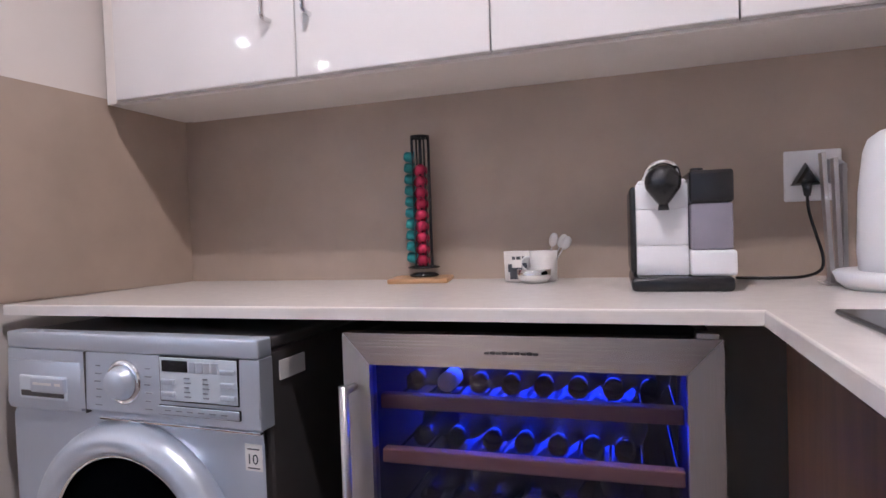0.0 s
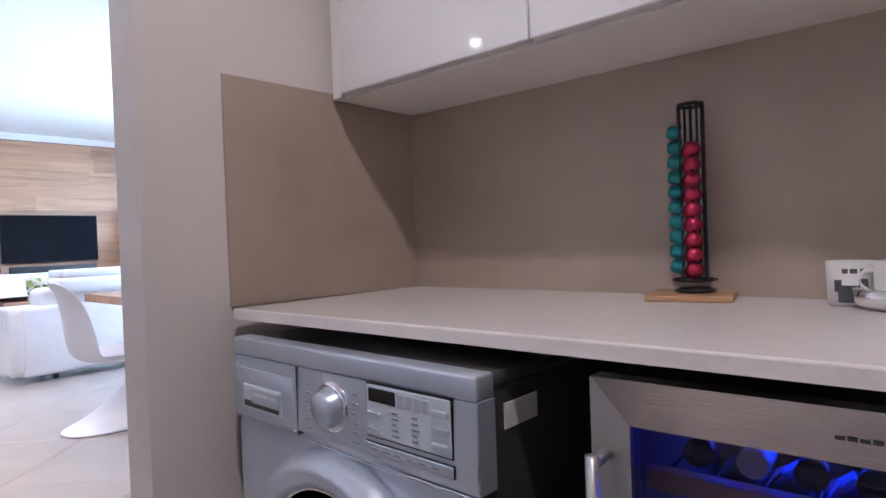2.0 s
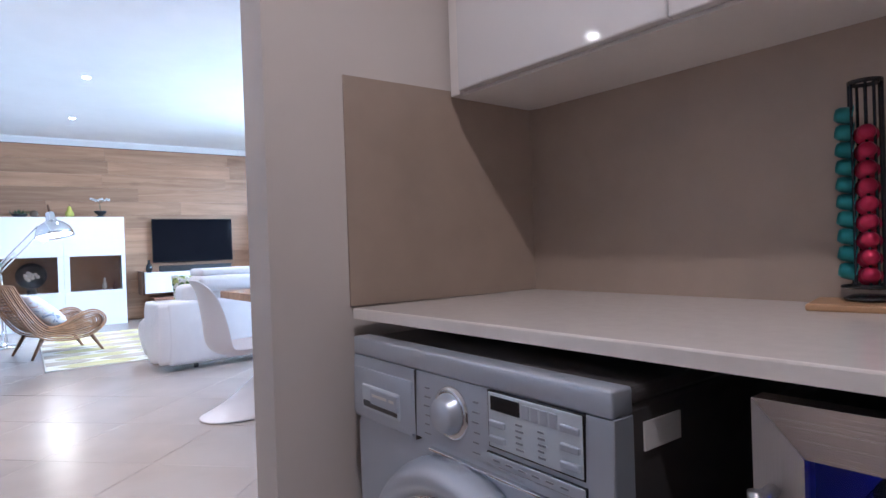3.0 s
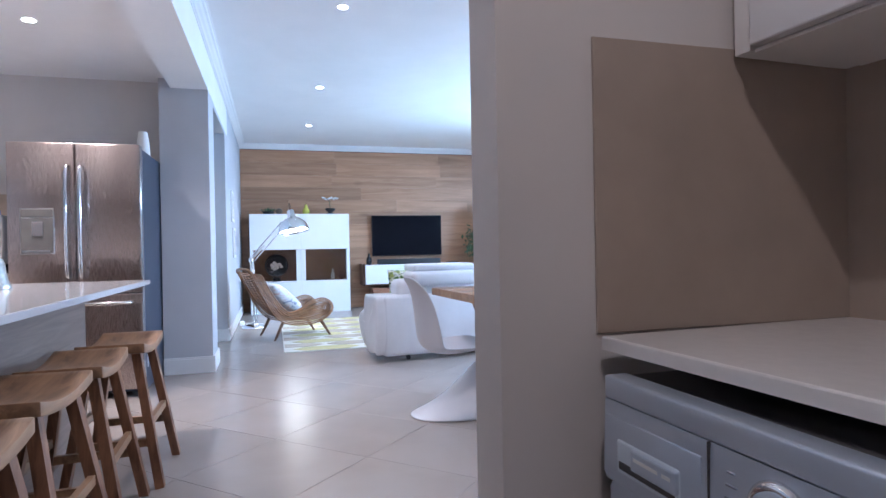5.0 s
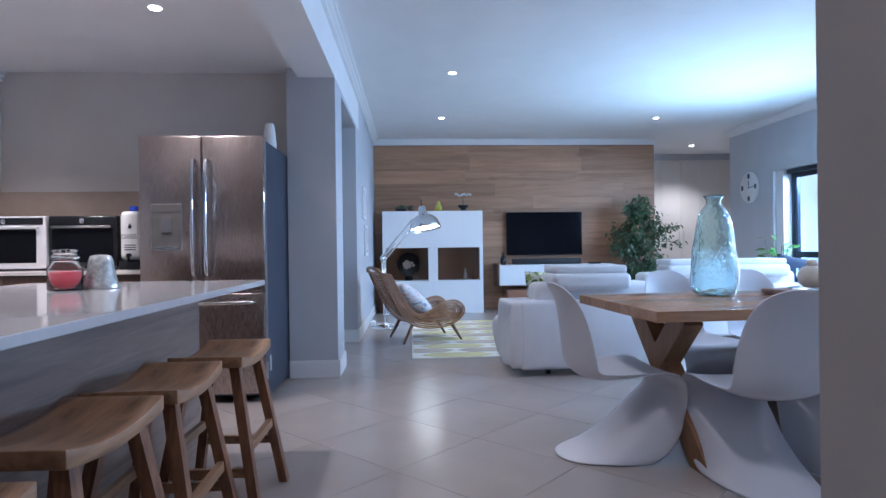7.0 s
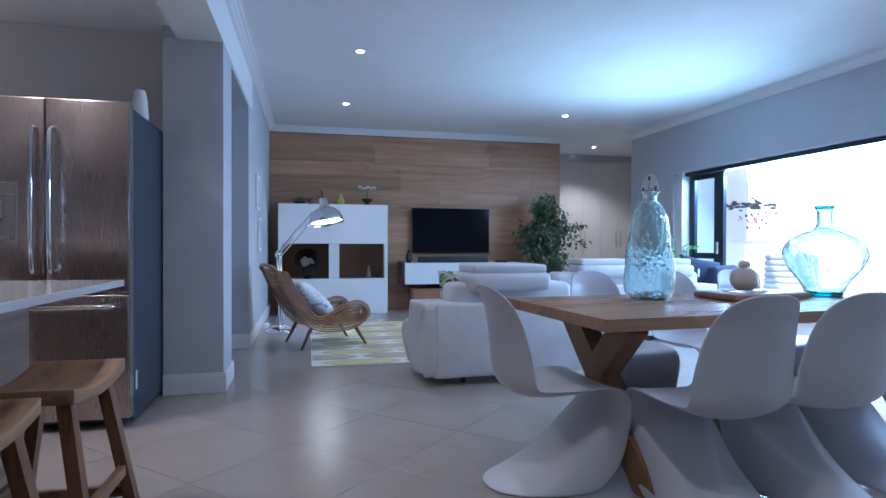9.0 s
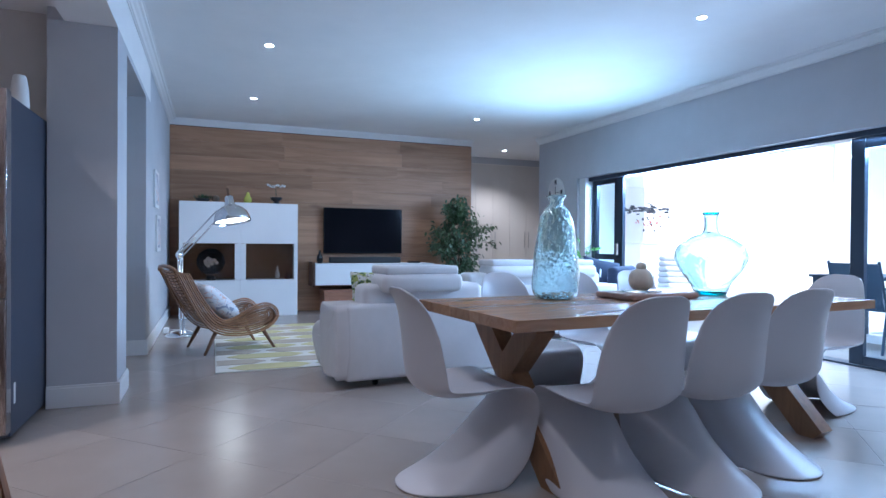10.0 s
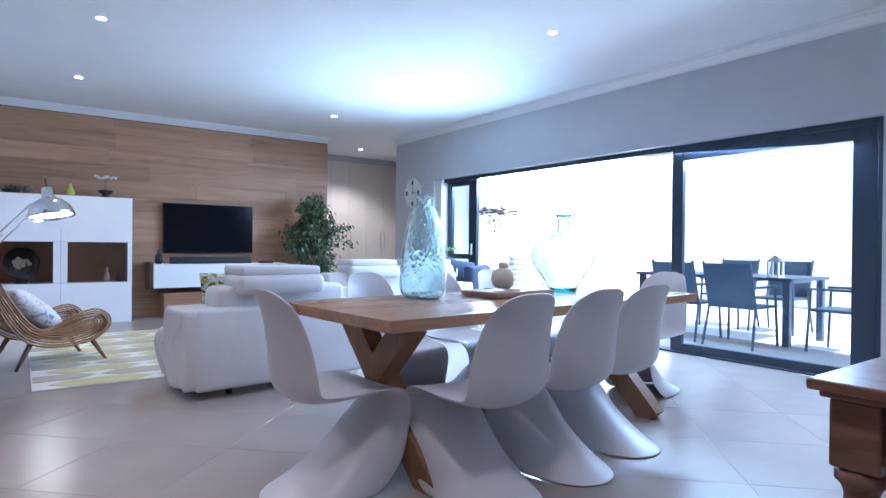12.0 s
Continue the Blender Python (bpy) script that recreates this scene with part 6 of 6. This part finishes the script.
part("frame", tube([(-0.36, -0.3, 0.02), (-0.38, 0.4, 0.02), (-0.38, 0.3, 0.6), (-0.38, -0.25, 0.6), (-0.36, -0.3, 0.02)], 0.016, 8, 5), "chrome", t, smooth=True)
part("frame", tube([(0.36, -0.3, 0.02), (0.38, 0.4, 0.02), (0.38, 0.3, 0.6), (0.38, -0.25, 0.6), (0.36, -0.3, 0.02)], 0.016, 8, 5), "chrome", t, smooth=True)
t = thing("armchair", (-7.55, 5.2, 0), -60, "low dark armchair by the sliding door", "armchair")
part("seat", soft_box((-0.34, 0.34, -0.34, 0.34, 0.2, 0.42), 0.06, 4), "navy", t, smooth=True)
part("backrest", soft_box((-0.34, 0.34, 0.22, 0.36, 0.40, 0.80), 0.06, 4), "navy", t, smooth=True)
for x in (-0.28, 0.28):
    for y in (-0.28, 0.28):
        part("leg", rods(((x, y, 0), (x, y, 0.21), 0.014, 0.02)), "leg_wood", t)
t = thing("cushion", (0, 0, 0), 0, "navy cushion with white letters on the dark armchair", "cushion")
t.matrix_world = pose(-7.42, 5.12, 0.66, 68, 12, 75)
part("cover", cushion((0.24, 0.24, 0.07)), "navy", t, smooth=True)
for i, (a, b, c) in enumerate(((-0.14, 0.02, 0.05), (-0.05, 0.02, 0.05), (0.05, 0.02, 0.06))):
    box_part("lettering", t, "label", (a, a + 0.02, b - 0.05, b + c, 0.066, 0.072), 0)

# ---- dining ----


def panton():
    t = thing("dining_chair", (0, 0, 0), 0, "white moulded S-shaped plastic dining chair at the oak table", "dining chair", "chairs round the dining table")
    # (y, z, half width, dish, direction of the dish); local +y is the front
    S = [(-0.284, 0.858, 0.045, 0.0, 1, 0), (-0.282, 0.851, 0.092, 0.006, 1, 0), (-0.270, 0.83, 0.142, 0.016, 1, 0), (-0.243, 0.78, 0.175, 0.034, 1, 0), (-0.226, 0.70, 0.198, 0.050, 1, 0), (-0.217, 0.62, 0.211, 0.060, 1, 0.0),
         (-0.210, 0.54, 0.219, 0.068, 1, 0.05), (-0.203, 0.46, 0.222, 0.076, 0.9, 0.25), (-0.170, 0.402, 0.224, 0.072, 0.6, 0.5), (-0.09, 0.378, 0.233, 0.065, 0.1, 0.9), (0.02, 0.376, 0.235, 0.055, 0, 1),
         (0.13, 0.396, 0.235, 0.04, 0, 1), (0.215, 0.415, 0.234, 0.022, 0, 1), (0.266, 0.412, 0.232, 0.012, -0.2, 0.8), (0.290, 0.385, 0.228, 0.012, 0.9, 0.2), (0.270, 0.345, 0.224, 0.040, 1, 0),
         (0.220, 0.300, 0.214, 0.095, 1, 0), (0.155, 0.245, 0.206, 0.155, 1, 0), (0.085, 0.185, 0.204, 0.215, 1, 0), (0.005, 0.125, 0.208, 0.275, 1, 0), (-0.085, 0.070, 0.216, 0.320, 1, 0), (-0.175, 0.028, 0.222, 0.36, 1, 0), (-0.245, 0.006, 0.222, 0.39, 1, 0), (-0.268, 0.0, 0.216, 0.40, 1, 0)]
    rows = []
    n = 16
    for y, z, w, d, dy, dz in S:
        row = []
        for k in range(n + 1):
            u = 2 * k / n - 1
            x = w * math.sin(u * math.pi / 2) if d > 0.1 else w * u
            q = abs(u) ** 2.2
            row.append((x, y + d * q * dy, z + d * q * dz))
        rows.append(row)
    ob = part("shell", quads(rows), "chair_white", t, "white moulded plastic shell", smooth=True)
    s = ob.modifiers.new("thick", "SOLIDIFY")
    s.thickness, s.offset = 0.009, 0
    s = ob.modifiers.new("round", "SUBSURF")
    s.levels = s.render_levels = 2
    return t


base_chair = panton()
places = [(-3.87, 1.68, 4), (-3.43, 2.225, 91), (-3.46, 2.71, 90), (-3.54, 3.19, 90), (-4.70, 2.50, -82), (-4.72, 3.08, -84), (-4.76, 3.62, -85), (-4.12, 4.36, 183)]
for i, (x, y, rz) in enumerate(places):
    m = pose(x, y, 0.005, 0, 0, rz)
    if i == 0:
        base_chair.matrix_world = m
    else:
        copy_thing(base_chair, m)


def dining_table():
    t = thing("dining_table", (-4.04, 2.95, 0), 4, "oak dining table on crossed trestle legs, glass bottles on it", "dining table")
    L, W = 2.42, 0.96
    # five boards side by side
    for k in range(5):
        x0 = -W / 2 + k * W / 5
        b = boxes((-L / 2, L / 2, x0 + 0.0004, x0 + W / 5 - 0.0004, 0.70, 0.75), bevel=0.0015)
        ob = part("board", b, "oak_v", t)
        ob.matrix_parent_inverse = Matrix()
        ob.matrix_local = pose(0, 0, 0, 0, 0, 90)
    for s in (-1, 1):
        y = s * 0.80 if s > 0 else -0.93
        part("trestle_arm", add_bar(bmesh.new(), (0.0, y, 0.438), (0.25, y, 0.699), 0.12, 0.10), "oak_leg", t)
        part("trestle_leg", add_bar(bmesh.new(), (0.42, y, 0.0), (-0.25, y, 0.699), 0.13, 0.096), "oak_leg", t)


dining_table()


def thicken(ob, t):
    s = ob.modifiers.new("thick", "SOLIDIFY")
    s.thickness, s.offset = t, -1


def smooth_profile(pts, n=3):
    return [(max(p.x, 0.0), p.z) for p in spline([(r, 0, z) for r, z in pts], n)]


t = thing("tall_glass_bottle", (-4.235, 2.44, 0.752), 0, "tall dimpled aqua recycled-glass bottle with a flared lip, on the table", "glass bottle")
t.scale = (0.95, 0.95, 1.0)
body = smooth_profile([(0.060, 0.006), (0.095, 0.006), (0.122, 0.03), (0.133, 0.08), (0.131, 0.14), (0.122, 0.22), (0.110, 0.31), (0.098, 0.39), (0.082, 0.455), (0.060, 0.495), (0.041, 0.515), (0.036, 0.535), (0.044, 0.556), (0.056, 0.570)])
thicken(part("body", lathe([(0.001, 0.008)] + body, 56, wave=0.022, caps=False), "aqua", t, smooth=True), 0.005)
part("base", lathe([(0.0, 0.0), (0.078, 0.0), (0.084, 0.003), (0.080, 0.0055), (0.0, 0.0055)], 40), "aqua_base", t, "thick teal glass foot", smooth=True)
t = thing("round_glass_vase", (-4.195, 3.525, 0.752), 0, "wide round aqua recycled-glass vase with narrow neck, on the table", "glass vase")
body = smooth_profile([(0.060, 0.022), (0.092, 0.024), (0.105, 0.055), (0.130, 0.095), (0.172, 0.150), (0.198, 0.205), (0.203, 0.240), (0.188, 0.285), (0.150, 0.325), (0.095, 0.355), (0.052, 0.372), (0.036, 0.395), (0.032, 0.44), (0.034, 0.48), (0.046, 0.495)])
thicken(part("body", lathe([(0.001, 0.022)] + body, 56, wave=0.006, caps=False), "aqua_smooth", t, smooth=True), 0.007)
part("lip", lathe([(0.040, 0.496), (0.052, 0.496), (0.054, 0.501), (0.050, 0.505), (0.040, 0.503), (0.040, 0.496)], 32), "aqua_base", t, "teal rolled lip", smooth=True)
part("base", lathe([(0.0, 0.0), (0.088, 0.0), (0.092, 0.006), (0.092, 0.018), (0.085, 0.0215), (0.0, 0.0215)], 40), "aqua_base", t, "thick teal glass foot", smooth=True)
t = thing("serving_board", (-4.15, 3.0, 0.752), 4, "thick oblong reddish wooden board on the dining table", "board")
box_part("board", t, "board_wood", (-0.15, 0.15, -0.25, 0.25, 0.0, 0.032), 0.01, 3)
t = thing("stone_candle_holder", (-4.17, 2.975, 0.785), 0, "round pale stone candle holder on the wooden board", "candle holder")
part("body", lathe([(0.0, 0.007), (0.040, 0.008), (0.062, 0.030), (0.070, 0.062), (0.066, 0.095), (0.050, 0.118), (0.030, 0.128), (0.0, 0.128)], 28, wave=0.035), "stone", t, smooth=True)
part("glass_plate", lathe([(0.0, 0.0), (0.10, 0.0), (0.118, 0.006), (0.0, 0.006)], 32), "clear", t, smooth=True)
part("knob", lathe([(0.0, 0.126), (0.026, 0.129), (0.032, 0.145), (0.024, 0.162), (0.0, 0.168)], 16, wave=0.05), "stone", t, smooth=True)


def side_table():
    t = thing("carved_side_table", (0, 0, 0), 0, "dark carved hardwood side table with turned leg and thick top", "side table")
    t.matrix_world = pose(-2.115, 2.093, 0, 0, 0, 0)
    box_part("tabletop", t, "dark_wood", (-0.02, 0.78, -0.02, 1.3, 0.724, 0.75), 0.006, 3, "dark wood top with a soft edge")
    box_part("moulding", t, "dark_wood", (0.0, 0.76, 0.0, 1.28, 0.708, 0.7235), 0.005, 3)
    for x, y in ((0.065, 0.065), (0.69, 0.065), (0.065, 1.21), (0.69, 1.21)):
        box_part("corner_block", t, "dark_wood", (x - 0.05, x + 0.05, y - 0.05, y + 0.05, 0.552, 0.707), 0.006, 2)
        part("leg", lathe([(0.0, 0.0), (0.03, 0.0), (0.038, 0.02), (0.03, 0.05), (0.024, 0.07), (0.032, 0.1), (0.046, 0.20), (0.050, 0.28), (0.044, 0.36), (0.034, 0.49), (0.040, 0.51), (0.053, 0.522), (0.053, 0.538), (0.044, 0.551)], 28, at=(x, y, 0)), "dark_wood", t, "turned leg", smooth=True)
    for b in ((0.116, 0.639, 0.03, 0.05, 0.575, 0.707), (0.03, 0.05, 0.116, 1.159, 0.575, 0.707), (0.70, 0.72, 0.116, 1.159, 0.575, 0.707)):
        box_part("apron", t, "dark_wood", b, 0.004, 2, "carved apron")
    for k in range(6):
        part("carving", tube([(0.026, 0.2 + 0.16 * k, 0.60), (0.022, 0.24 + 0.16 * k, 0.64), (0.026, 0.3 + 0.16 * k, 0.61), (0.022, 0.27 + 0.16 * k, 0.575)], 0.007, 6), "dark_wood", t)


side_table()

# ---- tiles and planks ----
rnd = random.Random(21)


def tile_floor():
    fl = bpy.data.objects["floor"]
    S, gap = 0.62, 0.003
    h = S / 2 - gap / 2
    bm = boxes((-h, h, -h, h, -0.0028, 0.0), bevel=0.0005)
    bm.faces.ensure_lookup_table()
    me = bpy.data.meshes.new("tile")
    bm.to_mesh(me)
    bm.free()
    me.materials.append(M["tile"])
    ox, oy = -4.585, 0.61
    c = S / math.sqrt(2)
    spots = []
    for i in range(-40, 40):
        for j in range(-40, 40):
            x = ox + (i - j) * c
            y = oy + (i + j) * c + c
            spots.append((x, y))
    near, far = [], []
    for x, y in spots:
        if not (FX0 < x < FX1 and FY0 < y < FY1 - 0.1):
            continue
        if y > LY + 0.35 and x > -9.9:
            continue
        d = math.hypot(x + 3.2, y - 1.6)
        (near if d < 6.2 and y > -1.6 and x < -0.4 else far).append((d, x, y))
    near.sort()
    far += near[300:]
    for d, x, y in near[:300]:
        ob = new("tile", me)
        ob.matrix_world = pose(x, y, rnd.uniform(-0.0004, 0.0002), 0, 0, 45 + 90 * rnd.randrange(4))
        ob.parent = fl
    verts, faces = [], []
    for d, x, y in far:
        k = len(verts)
        r = c - 0.0022
        for z in (-0.0028, 0.0):
            verts += [(x + r, y, z), (x, y + r, z), (x - r, y, z), (x, y - r, z)]
        faces += [(k + 4, k + 5, k + 6, k + 7)] + [(k + i, k + (i + 1) % 4, k + 4 + (i + 1) % 4, k + 4 + i) for i in range(4)]
    m2 = bpy.data.meshes.new("far_tiles")
    m2.from_pydata(verts, [], faces)
    m2.materials.append(M["tile_far"])
    ob = tagged(new("far_tiles", m2), kind="stuff")
    ob.parent = fl


def tile_mat(name, per_object):
    m, nt, b = nodes_of(name)
    v = coords(nt, shift_random=per_object)
    col = ramp(nt, noise_tex(nt, v, 2.5, 3, 0.5, 0.2), [(0.2, (0.312, 0.268, 0.242)), (0.55, (0.345, 0.297, 0.268)), (0.85, (0.375, 0.325, 0.294))])
    if per_object:
        oi = nt.nodes.new("ShaderNodeObjectInfo")
        hsv = nt.nodes.new("ShaderNodeHueSaturation")
        mr = nt.nodes.new("ShaderNodeMapRange")
        mr.inputs["To Min"].default_value, mr.inputs["To Max"].default_value = 0.98, 1.02
        nt.links.new(oi.outputs["Random"], mr.inputs["Value"])
        nt.links.new(mr.outputs[0], hsv.inputs["Value"])
        nt.links.new(col, hsv.inputs["Color"])
        col = hsv.outputs[0]
    nt.links.new(col, b.inputs["Base Color"])
    r = nt.nodes.new("ShaderNodeMapRange")
    r.inputs["To Min"].default_value, r.inputs["To Max"].default_value = 0.20, 0.27
    n = noise_tex(nt, v, 3, 2)
    nt.links.new(n, r.inputs["Value"])
    nt.links.new(r.outputs[0], b.inputs["Roughness"])
    b.inputs["Specular IOR Level"].default_value = 0.65
    return m


M["tile"] = tile_mat("beige porcelain tile", True)
M["tile_far"] = tile_mat("beige porcelain tile far", False)
tile_floor()


def plank_wall():
    w = tagged(new("wooden_wall", bpy.data.meshes.new("wooden_wall")), "horizontal oak planks cladding the far living room wall", "", "", "structure")
    bm = boxes((-10.80, -10.772, HY + 0.002, 4.87, 0.0, 2.765))
    bm.to_mesh(w.data)
    bm.free()
    w.data.materials.append(M["black_matt"])
    z, H, row = 0.002, 0.2115, 0
    widths = (1.35, 1.9, 2.2)
    while z < 2.74:
        y = HY + 0.003 - rnd.uniform(0, 1.6)
        while y < 4.87:
            L = widths[rnd.randrange(3)]
            y0, y1 = max(y, HY + 0.003), min(y + L, 4.87)
            if y1 - y0 > 0.05:
                x1 = -10.752 + rnd.uniform(-0.002, 0.002)
                bm = boxes((0, y1 - y0 - 0.0012, -0.01, 0.01, 0, H - 0.0014), bevel=0.0006)
                ob = part("plank", bm, "panel_wood", w)
                ob.matrix_world = pose(x1 - 0.01, y0, z, 0, 0, 90)
            y += L
        z += H
        row += 1


plank_wall()
